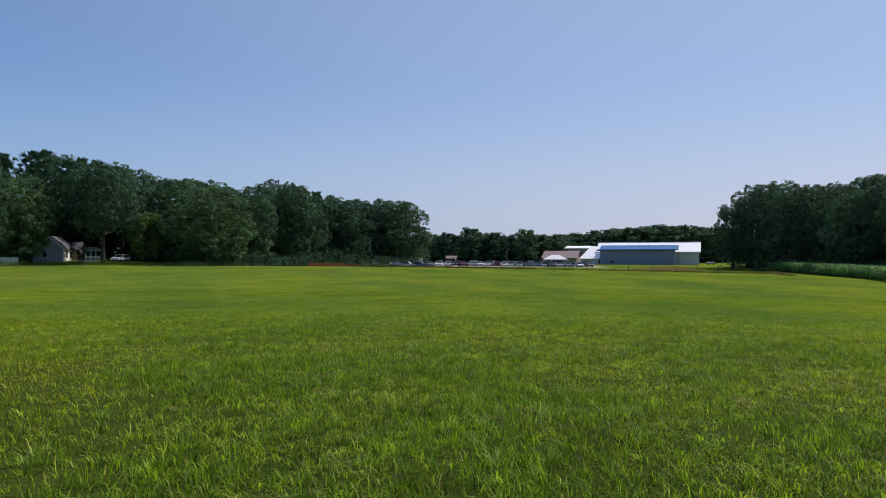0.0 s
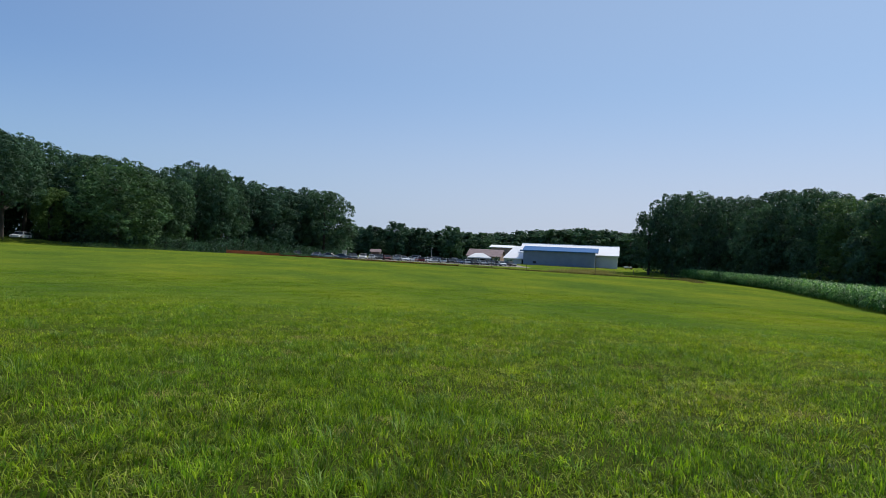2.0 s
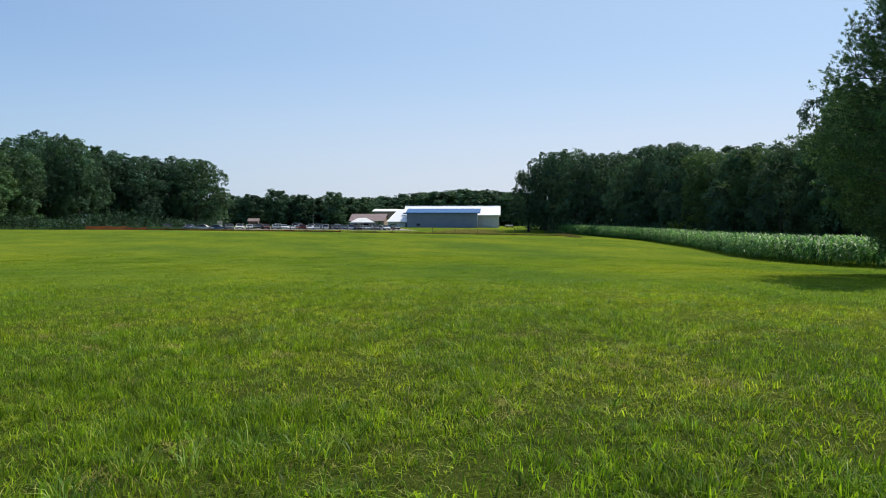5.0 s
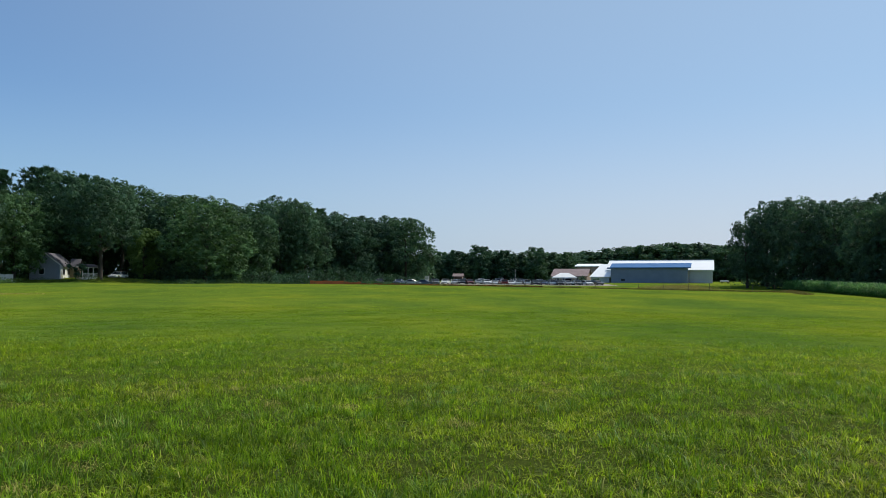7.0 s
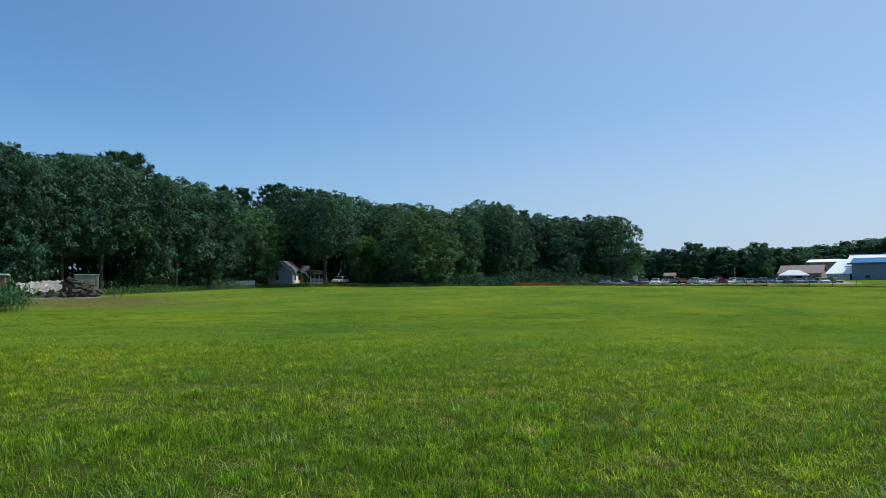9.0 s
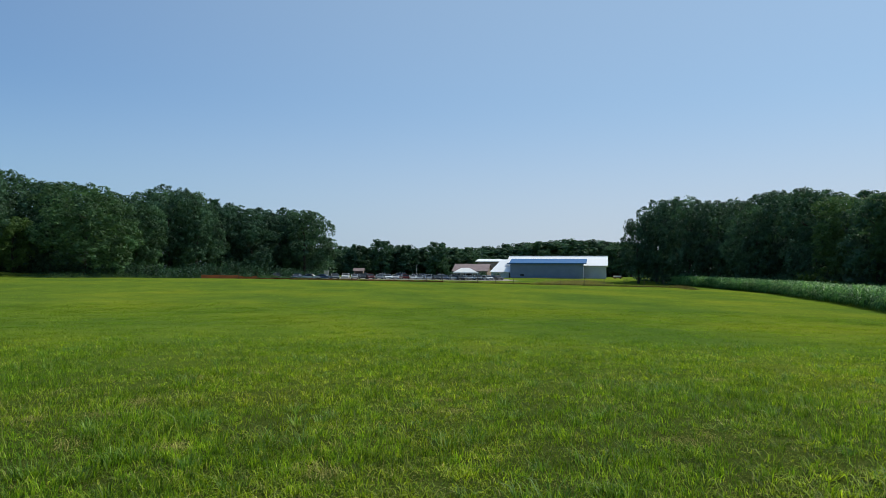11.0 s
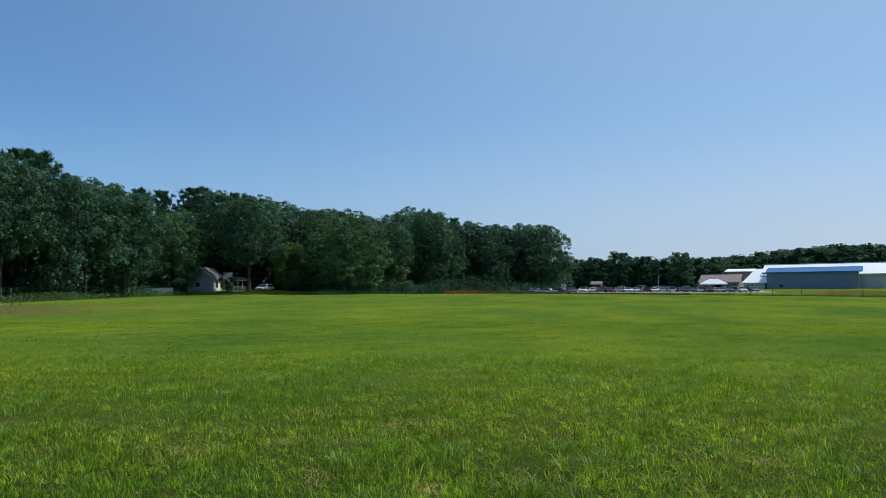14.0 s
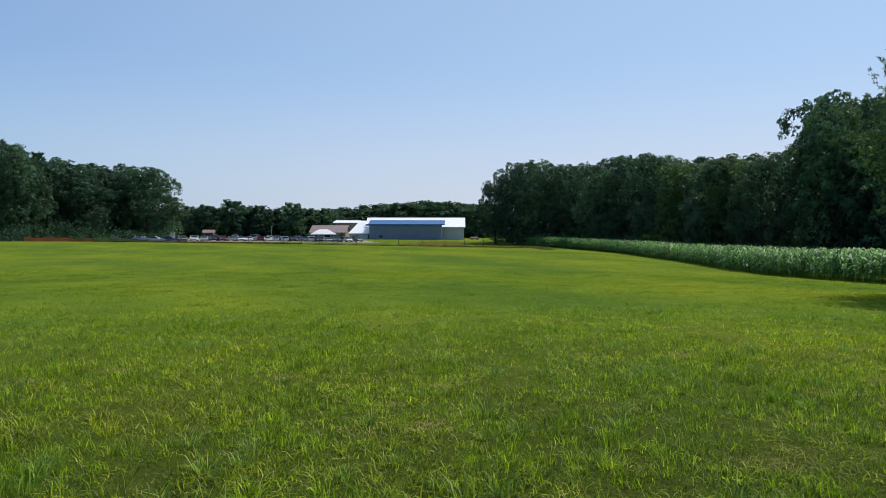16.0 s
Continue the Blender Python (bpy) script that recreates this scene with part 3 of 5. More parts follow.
# ---- corn ----
def corn_plant(rng, n_leaves, height, wide=1.0):
    """Stalk and arching leaves of one plant, as triangles."""
    vs, fs = [], []
    r = 0.014
    for k in range(3):
        a = k * 2.094
        vs.append((r * math.cos(a), r * math.sin(a), -0.05))
    vs.append((0, 0, height))
    fs += [(0, 1, 3), (1, 2, 3), (2, 0, 3)]
    plane = rng.uniform(0, 3.14)
    for k in range(n_leaves):
        a = plane + math.pi * (k % 2) + rng.normal(0, 0.35)
        z = height * (0.16 + 0.8 * k / n_leaves)
        L = rng.uniform(0.55, 0.85) * (0.75 if k > n_leaves - 3 or k < 1 else 1.0)
        up = rng.uniform(0.25, 0.5)
        d = np.array([math.cos(a), math.sin(a), 0])
        s = np.array([-math.sin(a), math.cos(a), 0]) * rng.uniform(0.035, 0.05) * wide
        b = len(vs)
        p0 = np.array([0, 0, z])
        p1 = p0 + d * L * 0.42 + np.array([0, 0, up * 0.75])
        p2 = p0 + d * L * 0.85 + np.array([0, 0, up * 0.45])
        p3 = p0 + d * L * 1.05 + np.array([0, 0, -0.12])
        tilt = np.array([0, 0, rng.normal(0, 0.02)])
        for p in (p0 - s * 0.5, p0 + s * 0.5, p1 - s - tilt, p1 + s + tilt, p2 - s * 0.8, p2 + s * 0.8, p3):
            vs.append(tuple(p))
        fs += [(b, b + 1, b + 3), (b, b + 3, b + 2), (b + 2, b + 3, b + 5), (b + 2, b + 5, b + 4), (b + 4, b + 5, b + 6)]
    return np.array(vs), np.array(fs)


def corn_field(name, label, places, leaves, seed, height=1.75, wide=1.35, mat="corn"):
    """Many plants as one mesh; places: arrays of x and y."""
    rng = np.random.default_rng(seed)
    kinds_ = [corn_plant(rng, leaves, height * rng.uniform(0.93, 1.07), wide) for _ in range(14)]
    x, y = places
    which = rng.integers(0, 14, len(x))
    z = ground_z(x, y)
    vs, fs, base = [], [], 0
    for k, (pv, pf) in enumerate(kinds_):
        sel = np.nonzero(which == k)[0]
        a = rng.uniform(0, 6.283, len(sel))
        sc = rng.uniform(0.86, 1.1, len(sel)) * np.interp(y[sel], [35, 150], [0.94, 1.14])
        c, s = np.cos(a)[:, None], np.sin(a)[:, None]
        px = (pv[:, 0] * c - pv[:, 1] * s) + x[sel][:, None]
        py = (pv[:, 0] * s + pv[:, 1] * c) + y[sel][:, None]
        pz = pv[:, 2] * sc[:, None] + z[sel][:, None]
        vs.append(np.stack([px, py, pz], -1).reshape(-1, 3))
        fs.append((pf[None] + (np.arange(len(sel)) * len(pv))[:, None, None]).reshape(-1, 3) + base)
        base += len(sel) * len(pv)
    ob = solid(name, fast_mesh(name, np.concatenate(vs), np.concatenate(fs)), MAT[mat])
    return tagged(ob, label, "corn", kind="stuff")


EDGE_Y = [24, 37, 47, 56, 77, 105, 136, 150, 165]
EDGE_X = [35.5, 36.4, 39.3, 43.6, 54.4, 65.0, 71.2, 73.6, 75.6]


def corn_places(rng, row0, rows, row_step, gap, y0, y1):
    xs, ys = [], []
    for r in range(row0, row0 + rows):
        y = np.arange(y0, y1, gap) + rng.uniform(-0.5, 0.5) * gap
        y = y + rng.normal(0, gap * 0.18, len(y))
        x = np.interp(y, EDGE_Y, EDGE_X) + 0.2 + r * row_step + rng.normal(0, 0.07, len(y))
        ok = (x < 80.0) & (rng.random(len(y)) > 0.05)
        xs.append(x[ok]); ys.append(y[ok])
    return np.concatenate(xs), np.concatenate(ys)


_cr = np.random.default_rng(5)
corn_field("corn_field", "broad stand of waist-high green corn with arching leaves", corn_places(_cr, 0, 7, 0.7, 0.26, 33, 160), 9, 21)
corn_field("corn_field", "inner rows of the green corn stand, seen as leaf tops", corn_places(_cr, 6, 34, 0.9, 0.62, 33, 160), 7, 22)
# the corner of another corn stand on the left
_x = np.concatenate([np.arange(-64, -40.4, 0.6) + 0.1 * (r % 2) - 0.9 * r for r in range(7)])
_y = np.concatenate([np.full(len(np.arange(-64, -40.4, 0.6)), 40.5 + 0.9 * r) for r in range(7)]) - 0.12 * (_x + 38)
corn_field("corn_field", "corner of a tall dark green corn stand by the rubble", (_x, _y), 9, 23, 1.95, 1.5, "corn_dark")


# ---- the big pine at the meadow's right side ----
def near_pine(x, y, height, width):
    rng = np.random.default_rng(41)
    t = thing("white_pine", pose(x, y, gz(x, y)), "large dark white pine with feathery boughs reaching almost to the grass", "pine tree")
    part("trunk", trunk_bm(rng, height * 0.95, 0.36, 10, 2.4), MAT["bark"], t)
    vs, fs, base = [], [], 0
    whorls, n = 31, 17
    for w in range(whorls):
        tt = w / whorls
        z = 0.5 + (height - 0.8) * tt
        full = min(1.0, 0.14 + 2.9 * tt) * min(1.0, (1 - tt) / 0.94)
        reach = width / 2 * full * (0.85 + 0.25 * rng.random())
        for k in range(8):
            a = k * 6.283 / 8 + w * 0.83 + rng.normal(0, 0.2)
            L = max(0.7, reach * rng.uniform(0.72, 1.1))
            rise = rng.uniform(0.02, 0.2) * L
            bm = rod(bmesh.new(), (0, 0, z - 0.1), (math.cos(a) * L * 0.95, math.sin(a) * L * 0.95, z + rise), 0.05 * (1 - 0.6 * tt), 0.012, 4)
            part("bough", bm, MAT["bark"], t)
            nb = int(6 + L * 3.0)
            o, p = np.array([math.cos(a), math.sin(a), 0.0]), np.array([-math.sin(a), math.cos(a), 0.0])
            for j in range(nb):                      # branchlets, each ending in brushes of needles
                s = 0.2 + 0.82 * ((j + rng.random()) / nb) ** 0.8
                side = rng.normal(0, 1) * 0.27 * L * (1.15 - 0.8 * s)
                root = o * s * L + p * side + np.array([0, 0, z + rise * s ** 2 - 0.08 * abs(side) + rng.normal(0, 0.14)])
                for q in range(5):
                    d0 = unit(o * rng.uniform(0.2, 0.7) + p * (0.3 * np.sign(side) + rng.normal(0, 0.4)) + np.array([0, 0, rng.uniform(0.45, 1.2)]))
                    tip = root + rng.normal(0, 0.2, 3) + d0 * rng.uniform(0.08, 0.3)
                    c = tip - d0 * rng.uniform(0, 0.15, (n, 1)) + rng.normal(0, 0.03, (n, 3))
                    d = unit(d0 * 0.75 + rng.normal(0, 0.72, (n, 3)))
                    ln = rng.uniform(0.09, 0.17, (n, 1))
                    wv = unit(np.cross(d, rng.normal(size=(n, 3))))
                    v = np.stack([c - wv * 0.018, c + wv * 0.018, c + d * ln], 1).reshape(-1, 3)
                    vs.append(v); fs.append(np.arange(n * 3).reshape(-1, 3) + base); base += n * 3
    part("needle_cover", fast_mesh("needles", np.concatenate(vs), np.concatenate(fs)), MAT["plume"], t)


near_pine(30.4, 26.9, 17.0, 14.5)

# ---- materials of the buildings and vehicles ----
MAT["white_roof"] = paint("white_metal_roof", (0.90, 0.90, 0.90), 0.5, 0.0, 0.03, 0.3)
MAT["blue_roof"] = paint("blue_metal_roof", (0.055, 0.16, 0.36), 0.55, 0.0, 0.12, 0.4)
MAT["blue_roof"].node_tree.nodes["Principled BSDF"].inputs["Specular IOR Level"].default_value = 0.15
MAT["grey_siding"] = paint("grey_blue_siding", (0.21, 0.255, 0.34), 0.6, 0.0, 0.10, 0.5)
MAT["pale_siding"] = paint("pale_grey_siding", (0.58, 0.59, 0.60), 0.6, 0.0, 0.10, 0.5)
MAT["white_trim"] = paint("white_trim", (0.78, 0.78, 0.77), 0.5, 0.0, 0.08, 1.0)
MAT["brown_roof"] = paint("brown_shingle_roof", (0.29, 0.215, 0.21), 0.85, 0.0, 0.25, 0.8, 0.4, 6.0)
MAT["grey_roof"] = paint("grey_shingle_roof", (0.105, 0.10, 0.12), 0.85, 0.0, 0.25, 0.8, 0.4, 6.0)
MAT["tan_wall"] = paint("tan_wall", (0.33, 0.25, 0.20), 0.8, 0.0, 0.2, 0.8)
MAT["house_siding"] = paint("pale_house_siding", (0.29, 0.31, 0.37), 0.6, 0.0, 0.08, 1.0)
MAT["dark"] = paint("dark_opening", (0.02, 0.022, 0.025), 0.5, 0.0, 0.3, 2.0)
MAT["canvas"] = paint("white_canvas", (0.80, 0.80, 0.79), 0.8, 0.0, 0.08, 1.0)
MAT["rubber"] = paint("tyre_rubber", (0.02, 0.02, 0.02), 0.85, 0.0, 0.3, 6.0)
MAT["rim"] = paint("alloy_rim", (0.45, 0.46, 0.47), 0.3, 0.9, 0.15, 6.0)
MAT["lamp"] = paint("headlamp_glass", (0.7, 0.72, 0.74), 0.1, 0.2, 0.1, 8.0)
MAT["gravel"] = paint("pale_gravel", (0.30, 0.27, 0.22), 0.95, 0.0, 0.35, 0.5, 0.6, 12.0)
MAT["orange"] = paint("orange_plastic_net", (0.62, 0.13, 0.035), 0.6, 0.0, 0.2, 0.6)
MAT["post_wood"] = paint("weathered_post", (0.16, 0.12, 0.08), 0.9, 0.0, 0.35, 3.0)
MAT["stump"] = paint("old_cut_timber", (0.09, 0.068, 0.05), 0.95, 0.0, 0.5, 1.2, 0.8, 5.0)
MAT["tarp"] = paint("pale_tarp", (0.72, 0.64, 0.58), 0.55, 0.0, 0.35, 0.9, 0.5, 3.0)
MAT["box_paint"] = paint("faded_green_panel", (0.25, 0.27, 0.19), 0.7, 0.0, 0.25, 0.9)
MAT["concrete"] = paint("old_concrete", (0.24, 0.225, 0.20), 0.9, 0.0, 0.25, 0.8, 0.4, 8.0)
MAT["tawny"] = leafy("tawny_grass", [(0.0, (0.24, 0.20, 0.06)), (1.0, (0.36, 0.29, 0.13))], 0.6, 0.35, 0.8)
MAT["dry_weed"] = leafy("dry_weeds", [(0.0, (0.13, 0.10, 0.035)), (0.6, (0.22, 0.17, 0.06)), (1.0, (0.16, 0.19, 0.05))], 0.6, 0.25, 0.8)
_g, _nt, _b = blank("window_glass")
_b.inputs["Base Color"].default_value = (0.02, 0.025, 0.03, 1)
_b.inputs["Roughness"].default_value = 0.08
MAT["glass"] = _g


# ---- barn and buildings beyond the cars ----
def frame_at(x, y, dx, dy, z):
    """A pose whose x axis runs along (dx, dy)."""
    return pose(x, y, z, 0, 0, math.degrees(math.atan2(dy, dx)))


def roof_slab(x0, x1, y0, z0, y1, z1, t=0.18):
    """A sloping slab from (y0, z0) to (y1, z1)."""
    return prism([(y0, z0), (y1, z1), (y1, z1 + t), (y0, z0 + t)], x0, x1)


def seams(parent, mat, x0, x1, y0, z0, y1, z1, step):
    """Raised seams of a metal roof, each one a strip down the slope."""
    me = None
    n = int((x1 - x0) / step)
    for i in range(1, n):
        if me is None:
            ob = solid("roof_seam", roof_slab(-0.04, 0.04, y0, z0 + 0.17, y1, z1 + 0.17, 0.03), mat, parent)
            me = ob.data
        else:
            ob = solid("roof_seam", me, mat, parent)
        ob.location.x = x0 + i * step


BZ = gz(62, 222)
barn = thing("barn", frame_at(51.3, 225.8, 0.938, -0.347, BZ), "long steel barn with white roof and grey walls", "barn")
part("wall", boxed(-1.7, 30.3, 5.0, 5.25, -0.4, 4.1), MAT["pale_siding"], barn)
part("wall", boxed(-1.7, 30.3, 20.8, 21.05, -0.4, 4.1), MAT["pale_siding"], barn)
for x0 in (-1.7, 30.05):
    part("gable_wall", prism([(5.25, -0.4), (20.8, -0.4), (20.8, 4.1), (13.0, 7.1), (5.25, 4.1)], x0, x0 + 0.25), MAT["pale_siding"], barn)
r1 = part("roof", roof_slab(-2.2, 30.8, 4.4, 3.95, 13.0, 7.25), MAT["white_roof"], barn, "white metal roof slope")
part("roof", roof_slab(-2.2, 30.8, 21.6, 3.95, 13.0, 7.25), MAT["white_roof"], barn)
seams(r1, MAT["white_roof"], -2.2, 30.8, 4.4, 3.95, 13.0, 7.25, 1.65)
part("ridge_cap", boxed(-2.2, 30.8, 12.7, 13.3, 7.38, 7.5), MAT["white_roof"], barn)
part("eave_trim", boxed(24.3, 30.8, 4.28, 4.40, 3.9, 4.15), MAT["white_trim"], barn)

annex = thing("barn_annex", frame_at(51.3, 225.8, 0.938, -0.347, BZ), "grey-blue barn annex with a blue metal roof", "barn annex")
part("wall", boxed(0, 23.2, 0.0, 0.2, -0.5, 4.85), MAT["grey_siding"], annex)
for x0 in (0.0, 23.0):
    part("side_wall", prism([(0.2, -0.5), (4.95, -0.5), (4.95, 5.95), (0.2, 4.85)], x0, x0 + 0.2), MAT["grey_siding"], annex)
r2 = part("roof", roof_slab(-0.3, 24.2, -0.5, 4.72, 5.6, 6.15), MAT["blue_roof"], annex, "blue metal roof slope")
seams(r2, MAT["blue_roof"], -0.3, 24.2, -0.5, 4.72, 5.6, 6.15, 1.45)
part("eave_trim", boxed(-0.3, 24.2, -0.62, -0.5, 4.62, 4.90), MAT["blue_roof"], annex)
part("door", boxed(3.2, 4.4, -0.06, 0.0, 0.6, 1.3), MAT["dark"], annex, "dark low hatch")
for i in range(1, 12):
    part("wall_panel_joint", boxed(23.2 * i / 12 - 0.03, 23.2 * i / 12 + 0.03, -0.035, 0.0, -0.4, 4.6), MAT["grey_siding"], annex)

wing = thing("barn_wing", frame_at(51.3, 225.8, 0.938, -0.347, BZ), "low barn wing with a broad white roof", "barn wing")
bm = bmesh.new()
vv = [bm.verts.new(p) for p in [(-6.9, 0.6, 1.75), (-0.1, 0.6, 1.75), (-0.1, 9.5, 6.0), (-4.3, 9.5, 6.0), (-6.9, 0.6, 1.95), (-0.1, 0.6, 1.95), (-0.1, 9.5, 6.2), (-4.3, 9.5, 6.2)]]
for q in ((0, 3, 2, 1), (4, 5, 6, 7), (0, 1, 5, 4), (1, 2, 6, 5), (2, 3, 7, 6), (3, 0, 4, 7)):
    bm.faces.new([vv[i] for i in q])
part("roof", bm, MAT["white_roof"], wing, "white metal roof slope")
part("wall", boxed(-6.5, -0.65, 1.2, 9.0, -0.4, 1.7), MAT["pale_siding"], wing)
part("clerestory", boxed(-1.9, -0.3, 5.4, 6.2, 3.0, 5.0), MAT["grey_siding"], wing, "grey wall strip between the two roofs")

lodge = thing("low_building", frame_at(50.5, 226.1, 0.938, -0.347, BZ), "low building with a broad brown shingle roof", "building")
part("wall", boxed(-18.3, -7.4, 3.5, 12.0, -0.4, 2.3), MAT["tan_wall"], lodge)
part("roof", roof_slab(-19.2, -6.95, 2.6, 2.0, 8.0, 4.45), MAT["brown_roof"], lodge)
part("roof", roof_slab(-19.2, -6.95, 13.2, 2.0, 8.0, 4.45), MAT["brown_roof"], lodge)
for x0 in (-18.6, -7.65):
    part("gable_wall", prism([(3.5, 2.3), (12.0, 2.3), (7.75, 4.25)], x0, x0 + 0.25), MAT["tan_wall"], lodge)
for i in range(5):
    w = part("window", boxed(-17.4 + 2.1 * i, -16.4 + 2.1 * i, 3.40, 3.5, 0.7, 1.8), MAT["white_trim"], lodge)
    part("pane", boxed(-17.3 + 2.1 * i, -16.5 + 2.1 * i, 3.36, 3.4, 0.8, 1.7), MAT["glass"], w)

hall = thing("far_hall", frame_at(51.3, 225.8, 0.938, -0.347, BZ), "far hall with a pale flat-pitched roof", "building")
part("wall", boxed(-14.9, -7.3, 22.0, 32.0, -0.4, 5.6), MAT["tan_wall"], hall)
part("roof", roof_slab(-15.6, -6.6, 21.4, 5.6, 27.0, 6.5), MAT["white_roof"], hall)
part("roof", roof_slab(-15.6, -6.6, 32.6, 5.6, 27.0, 6.5), MAT["white_roof"], hall)


def canopy_tent(x, y, w, d):
    t = thing("canopy_tent", pose(x, y, gz(x, y), 0, 0, -10), "white canopy tent with a peaked roof by the cars", "tent")
    bm = bmesh.new()
    b = [bm.verts.new(p) for p in [(-w / 2, -d / 2, 2.0), (w / 2, -d / 2, 2.0), (w / 2, d / 2, 2.0), (-w / 2, d / 2, 2.0)]]
    a = [bm.verts.new((-w * 0.16, 0, 3.3)), bm.verts.new((w * 0.16, 0, 3.3))]
    for f in ((b[0], b[1], a[1], a[0]), (b[1], b[2], a[1]), (b[2], b[3], a[0], a[1]), (b[3], b[0], a[0]), (b[3], b[2], b[1], b[0])):
        bm.faces.new(f)
    part("roof", bm, MAT["canvas"], t)
    for sx, sy, x0, x1, y0, y1 in ((0, -1, -w / 2, w / 2, -d / 2 - 0.02, -d / 2), (0, 1, -w / 2, w / 2, d / 2, d / 2 + 0.02)):
        part("valance", boxed(x0, x1, y0, y1, 1.72, 2.0), MAT["canvas"], t)
    for sx in (-1, 0, 1):
        for sy in (-1, 1):
            part("pole", rod(bmesh.new(), (sx * (w / 2 - 0.1), sy * (d / 2 - 0.1), 0), (sx * (w / 2 - 0.1), sy * (d / 2 - 0.1), 2.0), 0.035, 0.035, 6), MAT["white_trim"], t)


canopy_tent(33.4, 205.5, 7.2, 5.0)


# ---- vehicles ----
def car_kind(color, style, label, metal=0.25):
    """A parked car, front towards -y, origin on the ground between the wheels."""
    body_paint = paint("car_paint", color, 0.28, metal, 0.06, 1.0)
    t = thing("parked_car", Matrix(), label, "car", "parked cars")
    tall = {"sedan": 1.43, "suv": 1.62, "van": 1.72, "pickup": 1.74}[style]
    L, W = {"sedan": (4.6, 1.8), "suv": (4.7, 1.88), "van": (5.0, 1.95), "pickup": (5.5, 1.98)}[style]
    belt = tall * 0.60
    h = L / 2
    bm = prism([(-h, 0.32), (-h, belt * 0.66), (-h + 0.12, belt * 0.78), (-h * 0.42, belt), (h * 0.93, belt), (h, belt * 0.85), (h, 0.34), (h * 0.6, 0.22), (-h * 0.7, 0.22)], -W / 2, W / 2)
    bmesh.ops.bevel(bm, geom=list(bm.edges), offset=0.07, segments=2, affect='EDGES')
    part("body", bm, body_paint, t)
    ends = {"sedan": (-h * 0.40, -h * 0.08, h * 0.38, h * 0.78), "suv": (-h * 0.44, -h * 0.16, h * 0.86, h * 0.95), "van": (-h * 0.55, -h * 0.25, h * 0.88, h * 0.95), "pickup": (-h * 0.38, -h * 0.12, h * 0.22, h * 0.30)}[style]
    f0, f1, r1_, r0 = ends
    tw = W / 2 - 0.16
    bm = bmesh.new()
    lo = [bm.verts.new((sx * (W / 2 - 0.05), y, belt - 0.03)) for y in (f0, r0) for sx in (-1, 1)]
    hi = [bm.verts.new((sx * tw, y, tall - 0.06)) for y in (f1, r1_) for sx in (-1, 1)]
    for q in ((lo[0], lo[1], hi[1], hi[0]), (lo[3], lo[2], hi[2], hi[3]), (lo[2], lo[0], hi[0], hi[2]), (lo[1], lo[3], hi[3], hi[1]), (hi[0], hi[1], hi[3], hi[2]), (lo[1], lo[0], lo[2], lo[3])):
        bm.faces.new(q)
    bmesh.ops.recalc_face_normals(bm, faces=bm.faces)
    part("cabin_window", bm, MAT["glass"], t, "dark glass of the cabin")
    part("roof", boxed(-tw - 0.01, tw + 0.01, f1 - 0.03, r1_ + 0.03, tall - 0.08, tall, bevel=0.03), body_paint, t)
    for sx in (-1, 1):
        part("pillar", rod(bmesh.new(), (sx * (W / 2 - 0.05), f0, belt - 0.03), (sx * tw, f1, tall - 0.06), 0.045, 0.04, 4), body_paint, t)
        part("pillar", rod(bmesh.new(), (sx * (W / 2 - 0.05), r0, belt - 0.03), (sx * tw, r1_, tall - 0.06), 0.06, 0.05, 4), body_paint, t)
        part("headlight", boxed(sx * (W / 2 - 0.28) - 0.17, sx * (W / 2 - 0.28) + 0.17, -h - 0.02, -h + 0.1, belt * 0.62, belt * 0.76, bevel=0.02), MAT["lamp"], t)
        part("mirror", boxed(sx * (W / 2 + 0.09) - 0.09, sx * (W / 2 + 0.09) + 0.09, f0 + 0.15, f0 + 0.28, belt, belt + 0.15, bevel=0.02), body_paint, t)
        for y in (-h * 0.62, h * 0.60):
            wh = part("wheel", rod(bmesh.new(), (sx * (W / 2 - 0.22), y, 0.33), (sx * (W / 2 + 0.01), y, 0.33), 0.33, 0.33, 14), MAT["rubber"], t)
            part("rim", rod(bmesh.new(), (sx * (W / 2 + 0.0), y, 0.33), (sx * (W / 2 + 0.02), y, 0.33), 0.21, 0.19, 10), MAT["rim"], wh)
    part("grille", boxed(-W * 0.28, W * 0.28, -h - 0.015, -h + 0.08, belt * 0.42, belt * 0.62), MAT["dark"], t)
    part("bumper", boxed(-W / 2 + 0.04, W / 2 - 0.04, -h - 0.05, -h + 0.15, 0.30, 0.46, bevel=0.03), body_paint, t)
    return t


CARS = [
    car_kind((0.75, 0.76, 0.77), "suv", "white sport utility car parked on the gravel", 0.0),
    car_kind((0.42, 0.44, 0.46), "sedan", "silver sedan parked on the gravel", 0.6),
    car_kind((0.16, 0.02, 0.025), "suv", "dark red car parked on the gravel"),
    car_kind((0.03, 0.035, 0.045), "suv", "black sport utility car parked on the gravel"),
    car_kind((0.06, 0.09, 0.17), "sedan", "dark blue sedan parked on the gravel"),
    car_kind((0.74, 0.75, 0.76), "sedan", "white sedan parked on the gravel", 0.0),
    car_kind((0.20, 0.21, 0.22), "van", "dark grey minivan parked on the gravel"),
    car_kind((0.34, 0.36, 0.39), "pickup", "grey pickup truck parked on the gravel", 0.5),
]
_placed = set()


def park(k, x, y, turn=0.0, label=""):
    m = pose(x, y, gz(x, y) + 0.03, 0, 0, turn) @ Matrix.Diagonal((1, 1, 0.92, 1))
    if k in _placed:
        t = copy_thing(CARS[k], m)
    else:
        t = CARS[k]
        t.matrix_basis = m
        _placed.add(k)
    return tagged(t, label)


